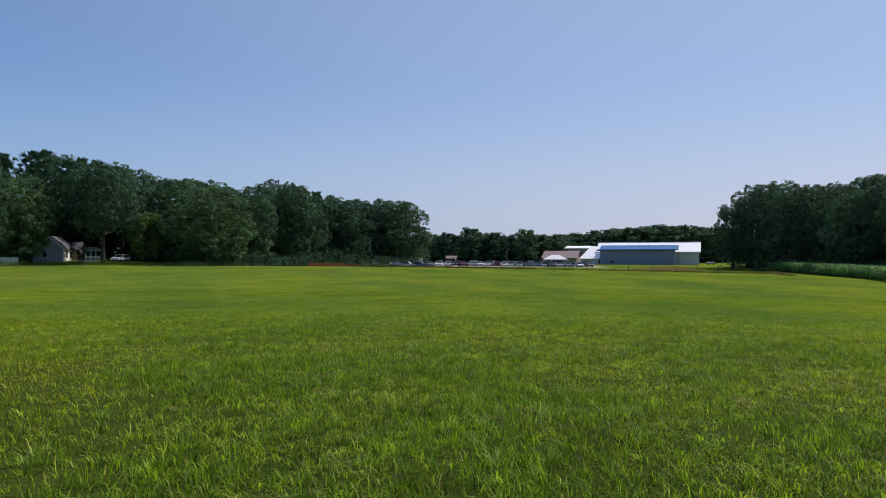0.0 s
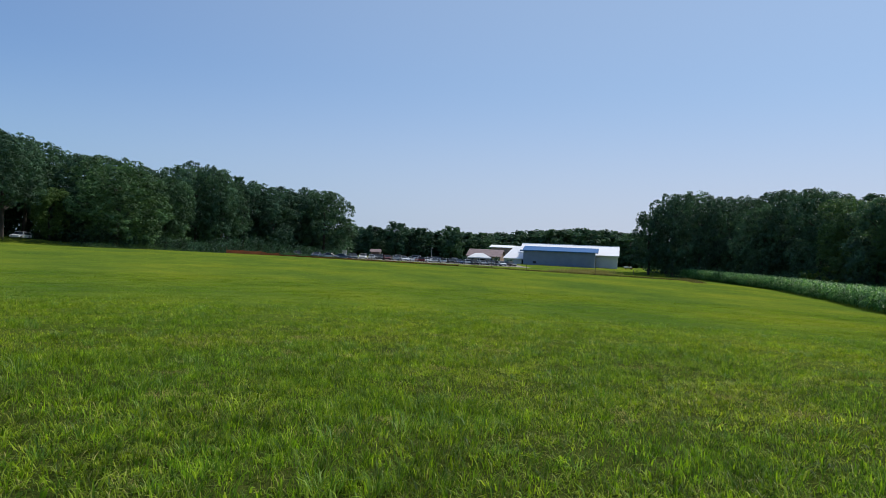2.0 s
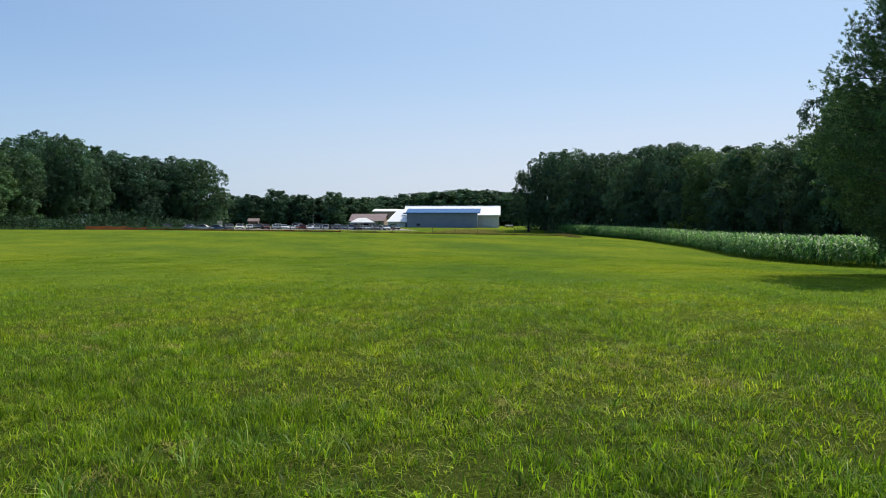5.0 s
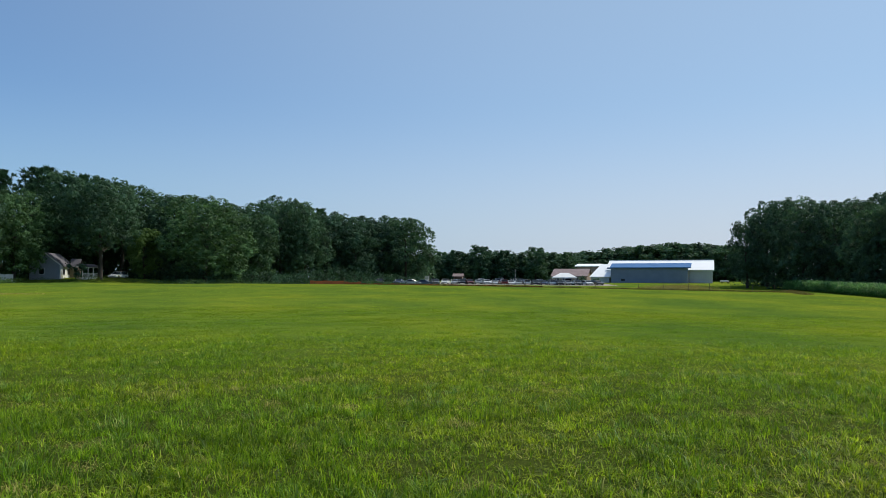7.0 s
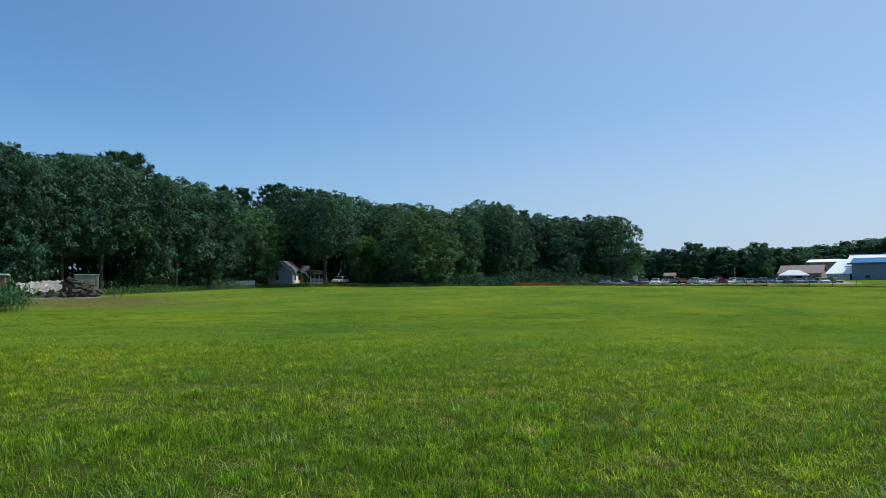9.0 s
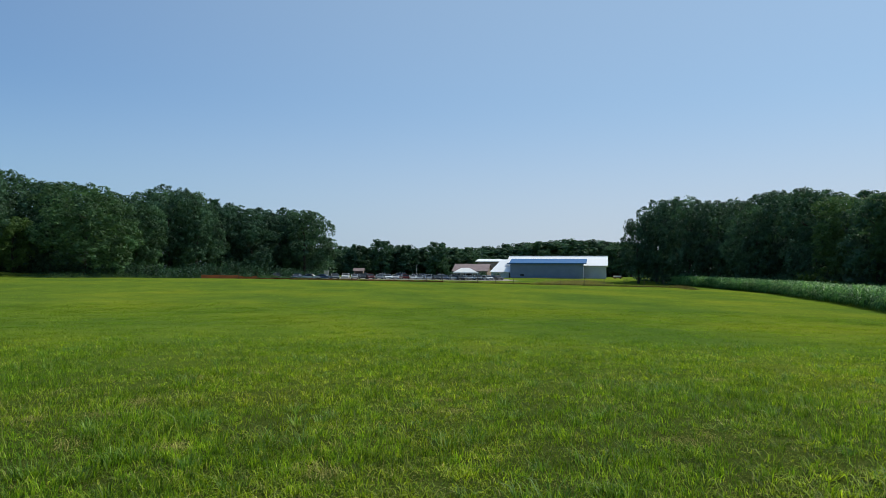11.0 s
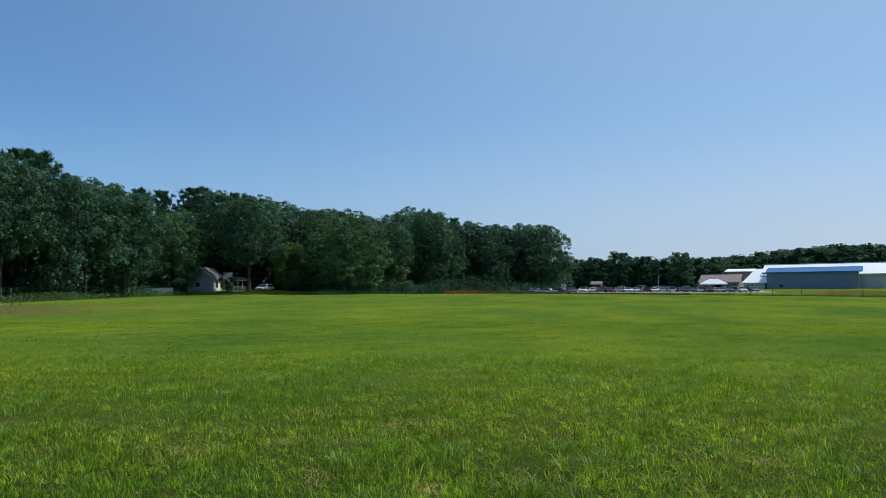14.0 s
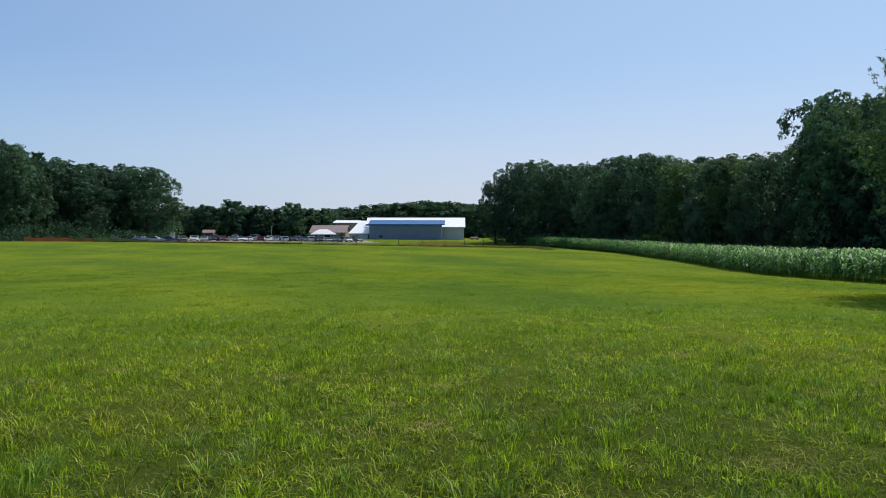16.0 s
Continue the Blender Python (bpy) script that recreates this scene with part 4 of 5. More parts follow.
_cr2 = np.random.default_rng(9)
FRONT_ROW = [0, 5, 3, 2, 1, 0, 5, 2, 5, 1, 0, 3, 4, 0, 5, 1, 5]
for i, k in enumerate(FRONT_ROW):
    park(k, -1.0 + 2.28 * i + _cr2.normal(0, 0.15), 198.6 + _cr2.normal(0, 0.4) - 0.03 * i, _cr2.normal(0, 4) + (180 if i % 3 == 1 else 0))
for i in range(9):
    park((3, 5, 1, 7, 0, 4, 1, 3, 6, 5, 2, 0, 1, 7)[i], 2.0 + 4.1 * i + _cr2.normal(0, 0.2), 208.0 + _cr2.normal(0, 0.4), _cr2.normal(0, 4) + 180 * (i % 2))
for i in range(5):
    park((6, 0, 7, 3, 1, 6, 5, 7, 3)[i], 4.0 + 5.9 * i + _cr2.normal(0, 0.2), 216.5 + _cr2.normal(0, 0.4), _cr2.normal(0, 4))
park(3, 30.4, 196.0, 6)
park(6, 35.6, 197.0, -5)
park(0, 38.2, 196.0, 12)
park(3, 41.0, 197.0, 20)
for k, x, y, a in ((3, -17.5, 177, 20), (4, -12.5, 178, -15), (1, -9.2, 178.5, 85), (4, -6.0, 179, 80), (6, -3.6, 181, 10)):
    park(k, x, y, a)
park(0, -67.4, 144.4, -2, "white sport utility car parked beside the house porch")


def ground_patch(name, label, category, mat, xs, ys, lift, ragged=0.0, kind="structure"):
    gx, gy = np.meshgrid(xs, ys)
    rng = np.random.default_rng(len(xs) * 7 + len(ys))
    if ragged:
        rim = np.zeros_like(gx); rim[0] = rim[-1] = 1; rim[:, 0] = rim[:, -1] = 1
        gx = gx + rim * rng.normal(0, ragged, gx.shape); gy = gy + rim * rng.normal(0, ragged, gx.shape)
    nx, ny = len(xs), len(ys)
    idx = np.arange(nx * ny).reshape(ny, nx)
    f = np.stack([idx[:-1, :-1], idx[:-1, 1:], idx[1:, 1:], idx[1:, :-1]], -1).reshape(-1, 4)
    return tagged(solid(name, fast_mesh(name, np.stack([gx, gy, ground_z(gx, gy) + lift], -1).reshape(-1, 3), f), mat), label, category, kind=kind)


ground_patch("parking_lot", "pale trodden gravel parking ground", "parking lot", MAT["gravel"], np.arange(-14, 47, 2.0), np.arange(188, 224, 2.0), 0.03, 0.5)
ground_patch("gravel_track", "short pale gravel track beside the meadow", "track", MAT["gravel"], np.arange(-16, 3, 1.5), np.arange(170, 177, 1.5), 0.03, 0.4)


# ---- small things by the cars ----
def small_shed(x, y):
    t = thing("small_shed", pose(x, y, gz(x, y), 0, 0, -8), "small open shelter with a brown pitched roof", "shed")
    for sx in (-1, 1):
        part("wall", boxed(sx * 1.3 - 0.06, sx * 1.3 + 0.06, -1.0, 1.0, 0, 2.0), MAT["tan_wall"], t)
    part("back_wall", boxed(-1.24, 1.24, 0.9, 1.0, 0, 2.0), MAT["tan_wall"], t)
    part("roof", roof_slab(-1.7, 1.7, -1.4, 1.9, 0, 2.75, 0.1), MAT["brown_roof"], t)
    part("roof", roof_slab(-1.7, 1.7, 1.4, 1.9, 0, 2.75, 0.1), MAT["brown_roof"], t)


def notice_board(x, y):
    t = thing("notice_board", pose(x, y, gz(x, y), 0, 0, 5), "white framed notice board on two posts", "sign")
    for sx in (-0.6, 0.6):
        part("post", boxed(sx - 0.05, sx + 0.05, -0.05, 0.05, 0, 2.3), MAT["white_trim"], t)
    part("board", boxed(-0.55, 0.55, -0.03, 0.03, 0.8, 2.2), MAT["white_trim"], t)
    part("panel", boxed(-0.32, 0.32, -0.05, -0.03, 1.1, 1.8), MAT["pale_siding"], t, "grey panel on the board")


def light_pole(x, y):
    t = thing("light_pole", pose(x, y, gz(x, y)), "slim pale light pole among the cars", "light pole")
    part("pole", rod(bmesh.new(), (0, 0, 0), (0, 0, 3.9), 0.06, 0.04, 8), MAT["pale_siding"], t)
    part("lamp_head", boxed(-0.1, 0.4, -0.1, 0.1, 3.85, 3.97, bevel=0.03), MAT["pale_siding"], t)


small_shed(2.6, 216.0)
notice_board(-6.6, 206.0)
light_pole(20.5, 222.0)


def bush(name, label, x, y, r, h, seed, mat, leaf=0.3):
    rng = np.random.default_rng(seed)
    t = thing(name, pose(x, y, gz(x, y)), label, "bush")
    puffs = [((rng.normal(0, r * 0.4), rng.normal(0, r * 0.4), h * rng.uniform(0.25, 0.8)), r * rng.uniform(0.3, 0.5)) for _ in range(9)]
    bm = bmesh.new()
    for k in range(4):
        rod(bm, (0, 0, -0.1), (rng.normal(0, r * 0.3), rng.normal(0, r * 0.3), h * 0.7), 0.04, 0.015, 5)
    part("stem", bm, MAT["bark"], t)
    part("foliage", crown_mesh("foliage", seed, puffs, 110, leaf, 0.6), mat, t)


bush("shrub", "dark green shrub against the house front", -73.0, 138.9, 1.9, 4.2, 66, MAT["leaf"], 0.3)
bush("round_bush", "round dark green bush beside the tent", 38.6, 204.5, 1.5, 2.4, 61, MAT["leaf"], 0.4)
bush("round_bush", "round dark green bush beside the tent", 30.0, 208.5, 1.4, 2.2, 62, MAT["leaf"], 0.4)
bush("round_bush", "dark green bush by the barn wing", 43.5, 210, 1.3, 2.0, 63, MAT["leaf"], 0.4)
bush("yellow_bush", "light green bush at the back of the corn", 71.0, 104.0, 1.8, 3.4, 64, MAT["weed"], 0.4)
bush("pale_sapling", "slender pale-leaved sapling above the corn", 72.8, 103.0, 1.1, 5.0, 65, MAT["weed"], 0.4)
trailer = thing("flat_trailer", pose(84.6, 218.5, gz(84.6, 218.5), 0, 0, -15) @ Matrix.Diagonal((0.7, 0.8, 0.6, 1)), "low red and white trailer beside the barn", "trailer")
part("deck", boxed(-2.2, 2.2, -0.9, 0.9, 0.55, 0.8), paint("red_paint", (0.25, 0.04, 0.03), 0.6, 0, 0.2), trailer)
part("load", boxed(-1.9, 1.6, -0.7, 0.7, 0.8, 1.6, bevel=0.08), MAT["white_trim"], trailer, "white covered load")
for sx in (-1.2, 1.2):
    part("wheel", rod(bmesh.new(), (sx, -1.0, 0.32), (sx, -0.8, 0.32), 0.32, 0.32, 12), MAT["rubber"], trailer)


# ---- fence between meadow and parking ----
FENCE = [(-30.6, 157.0), (-12.0, 160.5), (10.0, 156.5), (33.5, 143.0), (47.0, 139.0), (61.0, 133.4), (66.0, 131.0)]


def along(poly, step):
    out = []
    for (x0, y0), (x1, y1) in zip(poly[:-1], poly[1:]):
        d = math.hypot(x1 - x0, y1 - y0)
        n = max(1, round(d / step))
        out += [(x0 + (x1 - x0) * i / n, y0 + (y1 - y0) * i / n, math.degrees(math.atan2(y1 - y0, x1 - x0)), d / n) for i in range(n)]
    return out


def net_panel(length, height, sag):
    """A panel of plastic net: long strips and uprights, a little sagging."""
    bm = bmesh.new()
    for k in range(8):
        z = 0.08 + (height - 0.1) * k / 7
        for j in range(4):
            x0, x1 = length * j / 4, length * (j + 1) / 4
            zz = z - sag * math.sin(math.pi * (j + 0.5) / 4) * k / 7
            box(bm, x0, x1, -0.006, 0.006, zz - 0.043, zz + 0.043)
    for k in range(int(length / 0.22)):
        x = 0.1 + k * 0.22
        box(bm, x - 0.02, x + 0.02, -0.005, 0.005, 0.05, height - sag * math.sin(math.pi * x / length))
    return bm


fence = thing("snow_fence", pose(0, 0, 0), "sagging orange plastic net fence on thin posts beside the meadow", "fence")
_fr = np.random.default_rng(31)
post_me = boxed(-0.05, 0.05, -0.05, 0.05, -0.3, 1.45, bevel=0.012)
pm = bpy.data.meshes.new("post")
post_me.to_mesh(pm)
post_me.free()
nets = []
for hh, sg in ((0.78, 0.14), (0.7, 0.3), (0.34, 0.16)):
    b_ = net_panel(4.2, hh, sg)
    n_ = bpy.data.meshes.new("net")
    b_.to_mesh(n_)
    b_.free()
    nets.append(n_)
for i, (x, y, a, d) in enumerate(along(FENCE, 4.1)):
    p = solid("post", pm, MAT["post_wood"], fence)
    p.matrix_local = pose(x, y, gz(x, y), _fr.normal(0, 2), _fr.normal(0, 2), a) @ Matrix.Diagonal((1, 1, _fr.uniform(0.85, 1.1), 1))
    k = 0 if i < 2 else (1 if i == 2 else 2)
    if i < 13:
        n = solid("net", nets[k], MAT["orange"], fence)
        n.matrix_local = pose(x, y, gz(x, y), 0, 0, a) @ Matrix.Diagonal((d / 4.2, 1, 1, 1))


def weeds(name, label, poly, width, per_m, height, leaf, mat, seed, category="weeds"):
    """Rank growth along a line: many leaf sprays, thinning upward."""
    rng = np.random.default_rng(seed)
    P = []
    for x, y, a, d in along(poly, 1.0):
        n = max(1, int(per_m * rng.uniform(0.4, 1.6)))
        hh = height * (0.6 + 0.8 * abs(math.sin(x * 0.31 + y * 0.17) * math.cos(x * 0.13)))
        q = np.stack([x + rng.normal(0, width, n), y + rng.normal(0, width, n), hh * rng.random(n) ** 1.4], 1)
        q[:, 2] += ground_z(q[:, 0], q[:, 1])
        P.append(q)
    P = np.concatenate(P)
    nrm = rng.normal(0, 0.7, P.shape) + np.array([0, 0, 0.6])
    nrm /= np.linalg.norm(nrm, axis=1, keepdims=True)
    v, f = tri_leaves(rng, P, nrm, leaf)
    return tagged(solid(name, fast_mesh(name, v, f), mat), label, category, kind="stuff")


weeds("weed_strip", "rank green weeds along the wood's edge", [(-6, 184), (-20, 169), (-34, 158.5), (-41, 149), (-50, 136), (-58, 140)], 1.3, 70, 0.7, 0.2, MAT["leaf_light"], 71)
weeds("weed_strip", "low green weeds before the house", [(-58, 140), (-68, 139), (-80, 130)], 0.9, 120, 0.72, 0.16, MAT["weed"], 70)
weeds("weed_strip", "rank green weeds along the wood's near arm", [(-79, 128), (-80, 112), (-78, 98), (-78, 86), (-82, 74)], 1.3, 110, 1.1, 0.26, MAT["leaf_light"], 71)
weeds("brush", "dark shaded brush under the wood's edge", [(-8, 189), (-22, 172), (-33, 158), (-45, 148), (-52, 142), (-58, 147)], 1.6, 130, 3.2, 0.34, MAT["leaf"], 72, "brush")
weeds("brush", "dark shaded brush under the wood's near arm", [(-84, 128), (-84, 112), (-83, 98), (-84, 86), (-88, 76), (-94, 68)], 1.6, 130, 3.0, 0.34, MAT["leaf"], 73, "brush")
weeds("brush", "dark shaded brush behind the corn", [(80, 176), (81, 168), (81, 150), (81, 130), (79, 110), (78, 92), (77, 75), (77, 55)], 1.6, 120, 3.0, 0.34, MAT["leaf"], 74, "brush")
weeds("brush", "dark brush between the rows of the wood", [(-10, 202), (-38, 184), (-58, 168), (-74, 160)], 1.8, 130, 6.5, 0.42, MAT["leaf"], 81, "brush")
weeds("brush", "dark brush between the rows of the near arm", [(-92, 150), (-92, 125), (-91, 100), (-92, 84), (-97, 68)], 1.8, 140, 6.5, 0.42, MAT["leaf"], 82, "brush")
weeds("brush", "dark brush between the rows behind the corn", [(86, 150), (86, 120), (84, 98), (85, 78), (84, 52)], 1.8, 140, 6.5, 0.42, MAT["leaf"], 83, "brush")
weeds("brush", "dark brush deep behind the house", [(-60, 174), (-78, 174), (-98, 167), (-108, 150)], 2.0, 200, 9.0, 0.5, MAT["leaf"], 84, "brush")
UNDER = "dense dark undergrowth deep inside the wood"
weeds("undergrowth", UNDER, [(-8, 214), (-45, 198), (-70, 182), (-92, 168), (-101, 145), (-101, 110), (-99, 70)], 2.4, 150, 9.0, 0.9, MAT["leaf"], 77, "brush")
weeds("undergrowth", UNDER, [(-46, 172), (-66, 168), (-88, 158)], 1.8, 230, 10.5, 0.6, MAT["leaf"], 80, "brush")
weeds("undergrowth", UNDER, [(86, 202), (101, 190), (103, 150), (99, 120), (95, 95), (95, 50)], 2.4, 150, 8.5, 0.9, MAT["leaf"], 78, "brush")
weeds("undergrowth", "dense dark undergrowth below the far wood", [(-50, 352), (60, 356), (170, 366)], 2.5, 60, 6.5, 1.6, MAT["leaf"], 79, "brush")


# ---- house at the wood's edge ----
def house(x, y):
    """A small house, its gable end towards the meadow; the origin is the front corner of its sunny side."""
    t = thing("house", pose(x, y, gz(x, y), 0, 0, 15), "small pale house with steep grey gables under the trees", "house")
    wall = MAT["house_siding"]
    part("gable_wall", prism([(-5.6, -0.6), (0, -0.6), (0, 2.8), (-2.8, 5.1), (-5.6, 2.8)], 0.0, 0.2, "y"), wall, t)
    part("gable_wall", prism([(-5.6, -0.6), (0, -0.6), (0, 2.8), (-2.8, 5.1), (-5.6, 2.8)], 8.8, 9.0, "y"), wall, t)
    for x0 in (-5.6, -0.2):
        part("wall", boxed(x0, x0 + 0.2, 0.2, 8.8, -0.6, 2.8), wall, t)
    for e0, e1 in ((0.45, -2.8), (-6.05, -2.8)):
        part("roof", prism([(e0, 2.45), (e1, 5.12), (e1, 5.32), (e0, 2.65)], -0.4, 9.4, "y"), MAT["grey_roof"], t)
        part("fascia", prism([(e0, 2.39), (e1, 5.06), (e1, 5.30), (e0, 2.63)], -0.47, -0.4, "y"), MAT["white_trim"], t)
    part("corner_board", boxed(-0.16, 0.02, -0.03, 0.0, -0.4, 2.9), MAT["white_trim"], t)
    for wx in (-3.9,):
        w = part("window", boxed(wx, wx + 1.0, -0.06, 0.0, 0.9, 2.2), MAT["white_trim"], t)
        part("pane", boxed(wx + 0.08, wx + 0.92, -0.09, -0.06, 0.98, 2.12), MAT["glass"], w)
    # this side is whitened against the front wall to imitate direct sun
    part("side_cladding", boxed(0.0, 0.03, 0.0, 9.0, -0.5, 2.9), MAT["white_trim"], t, "side wall coloured white to stand for the sun on it")
    for wy in (1.2, 4.6):
        w = part("side_window", boxed(0.03, 0.08, wy, wy + 1.6, 0.8, 2.2), MAT["white_trim"], t)
        part("pane", boxed(0.08, 0.11, wy + 0.1, wy + 1.5, 0.9, 2.1), MAT["glass"], w)
    # rear wing with a lower roof
    part("wing_wall", boxed(0.03, 1.6, 6.2, 8.6, -0.6, 2.6), MAT["tan_wall"], t)
    part("wing_roof", prism([(5.7, 2.5), (7.4, 4.1), (9.1, 2.5), (9.1, 2.68), (7.4, 4.28), (5.7, 2.68)], 0.0, 2.0), MAT["grey_roof"], t)
    part("eave_trim", boxed(0.0, 2.0, 5.6, 5.7, 2.44, 2.68), MAT["white_trim"], t)


def porch(x, y):
    p = thing("porch", pose(x, y, gz(x, y), 0, 0, 52), "white railed porch with a low grey roof", "porch")
    part("deck", boxed(-1.6, 1.6, -1.2, 1.4, -0.4, 0.3), MAT["white_trim"], p)
    part("roof", roof_slab(-1.75, 1.75, -1.4, 2.3, 1.2, 2.9, 0.12), MAT["grey_roof"], p)
    part("beam", boxed(-1.65, 1.65, -1.2, -1.08, 2.2, 2.4), MAT["white_trim"], p)
    for px in (-1.55, -0.5, 0.5, 1.55):
        part("post", boxed(px - 0.06, px + 0.06, -1.2, -1.08, 0.3, 2.2), MAT["white_trim"], p)
    part("rail", boxed(-1.5, 1.5, -1.19, -1.1, 1.0, 1.1), MAT["white_trim"], p)
    for k in range(18):
        part("baluster", boxed(-1.44 + k * 0.168, -1.39 + k * 0.168, -1.17, -1.12, 0.3, 1.0), MAT["white_trim"], p)


house(-77.4, 141.0)
porch(-72.2, 141.7)
gf = thing("panel_fence", pose(-84.8, 127.2, gz(-84.8, 127.2), 0, 0, 33), "low pale grey panel fence among the weeds", "fence")
for k in range(3):
    part("panel", boxed(1.9 * k, 1.9 * k + 1.84, -0.03, 0.03, 0.1, 1.5), MAT["pale_siding"], gf)
for k in range(4):
    part("post", boxed(1.9 * k - 0.09, 1.9 * k - 0.01, -0.06, 0.06, -0.2, 1.6), MAT["pale_siding"], gf)


# ---- rubble at the meadow's left side ----
def rubble():
    R = frame_at(-73.7, 67.3, 0.72, 0.69, 0)
    def spot(u, v):
        p = R @ Vector((u, v, 0))
        return p.x, p.y
    rng = np.random.default_rng(51)
    turn = math.degrees(math.atan2(0.69, 0.72))
    x, y = spot(6.6, 0.0)
    s = tagged(solid("concrete_slab", boxed(-5.0, 5.0, -1.3, 1.3, -0.3, 0.16, bevel=0.05), MAT["concrete"]), "long weathered concrete slab in dry grass", "slab")
    s.matrix_world = pose(x, y, gz(x, y), 0, 0, turn)
    x, y = spot(3.9, 0.3)
    t = thing("covered_pile", pose(x, y, gz(x, y) + 0.25, 0, 0, turn), "broken pile under a faded white tarp", "pile")
    bm = bmesh.new()
    n, m_ = 16, 6
    grid = [[bm.verts.new((-2.5 + 5.0 * i / n, -0.9 + 1.8 * j / m_, (0.95 + 0.16 * (j - 1) if j > 0 else 0.5 + 0.2 * math.sin(i * 1.7)) + rng.normal(0, 0.05) + 0.02 * i)) for j in range(m_ + 1)] for i in range(n + 1)]
    for i in range(n):
        for j in range(m_):
            bm.faces.new((grid[i][j], grid[i + 1][j], grid[i + 1][j + 1], grid[i][j + 1]))
    bmesh.ops.solidify(bm, geom=list(bm.faces), thickness=0.05)
    part("tarp", bm, MAT["tarp"], t, "wrinkled faded tarp")
    for k in range(12):
        b = boxed(-0.5, 0.5, -0.25, 0.25, -0.2, 0.2, bevel=0.06)
        o = part("block", b, MAT["concrete"] if k % 3 else MAT["stump"], t)
        o.matrix_local = pose(-2.2 + 0.4 * k, rng.uniform(-0.7, 0.3), rng.uniform(0.2, 0.75), rng.uniform(-20, 20), rng.uniform(-30, 30), rng.uniform(0, 180))
    for k in range(20):
        x, y = spot(6.5 + 0.18 * k + rng.normal(0, 0.2), rng.uniform(-0.5, 0.9))
        bm = rod(bmesh.new(), (-0.95, 0, 0), (0.95, 0, 0), 0.34 * rng.uniform(0.6, 1.2), 0.22, 12)
        bmesh.ops.subdivide_edges(bm, edges=[e for e in bm.edges if abs(e.verts[0].co.x - e.verts[1].co.x) > 0.5], cuts=3)
        for v in bm.verts:
            v.co += Vector((rng.normal(0, 0.06), rng.normal(0, 0.05), rng.normal(0, 0.05)))
        o = tagged(solid("log", bm, MAT["stump"]), "dark rough cut log in a heap", "log", "heap of logs")
        lift = 0.42 + (0.62 if k % 3 == 1 else 0.0) + (1.1 if k % 5 == 2 and k < 14 else 0.0)
        o.matrix_world = pose(x, y, gz(x, y) + lift, 0, rng.uniform(-28, 28), turn + rng.uniform(-70, 70))
    x, y = spot(8.9, 5.6)
    c = thing("storage_box", pose(x, y, gz(x, y), 0, 0, turn), "faded grey-green storage box in front of the trees", "box")
    part("side", boxed(-1.4, 1.4, -0.9, 0.9, 0.15, 2.9, bevel=0.04), MAT["box_paint"], c)
    part("lid", boxed(-1.5, 1.5, -1.0, 1.0, 2.9, 3.05, bevel=0.03), MAT["box_paint"], c)
    bar = tagged(solid("barrel", rod(bmesh.new(), (0, 0, 0), (0, 0, 1.3), 0.42, 0.42, 16), paint("blue_grey_plastic", (0.10, 0.13, 0.19), 0.5)), "upright blue-grey plastic barrel beside the covered pile", "barrel")
    bx, by = spot(0.9, 0.2)
    bar.matrix_world = pose(bx, by, gz(bx, by))
    bx, by = spot(9.0, -3.0)
    pl = tagged(solid("board", boxed(-0.9, 0.9, -0.14, 0.14, 0.10, 0.15), MAT["tarp"]), "pale loose board lying in the grass", "board")
    pl.matrix_world = pose(bx, by, gz(bx, by), 0, 0, turn)
    dr = part("door", boxed(0.2, 1.0, -0.94, -0.9, 0.3, 2.3), MAT["tan_wall"], c, "brown door frame")
    part("door_panel", boxed(0.3, 0.9, -0.97, -0.94, 0.4, 2.2), MAT["box_paint"], dr)
    for k in range(5):
        part("rib", boxed(-1.2 + 0.6 * k - 0.04, -1.2 + 0.6 * k + 0.04, -0.96, -0.9, 0.2, 2.85), MAT["box_paint"], c)
    x, y = spot(12.6, -0.8)
    g = thing("iron_stand", pose(x, y, gz(x, y), 0, 0, turn), "small dark iron frame stand in the grass", "stand")
    for sx in (-0.4, 0.4):
        part("leg", boxed(sx - 0.05, sx + 0.05, -0.05, 0.05, 0, 1.5 if sx > 0 else 1.15), MAT["post_wood"], g)
    part("crossbar", boxed(-0.4, 0.4, -0.04, 0.04, 1.0, 1.1), MAT["post_wood"], g)
    part("crossbar", boxed(-0.4, 0.4, -0.04, 0.04, 0.5, 0.58), MAT["post_wood"], g)
    x, y = spot(-2.5, 4.0)
    v = thing("old_cabin", pose(x, y, gz(x, y), 0, 0, turn), "corner of a grey boarded cabin behind the corn", "cabin")
    part("wall", boxed(-2.5, 2.5, -1.2, 1.2, 0, 2.9), MAT["post_wood"], v)
    part("roof", boxed(-2.8, 2.8, -1.5, 1.5, 2.9, 3.1, bevel=0.03), MAT["pale_siding"], v)


rubble()

# ---- grass ----
def field_noise(x, y, f, seed):
    """Cheap smooth noise from summed waves, about -1 to 1."""
    rng = np.random.default_rng(seed)
    out = np.zeros_like(x)
    for k in range(7):
        a, ph, s = rng.uniform(0, 6.283), rng.uniform(0, 6.283), f * rng.uniform(0.5, 1.9)
        out += np.sin((x * math.cos(a) + y * math.sin(a)) * s + ph)
    return out / 3.2


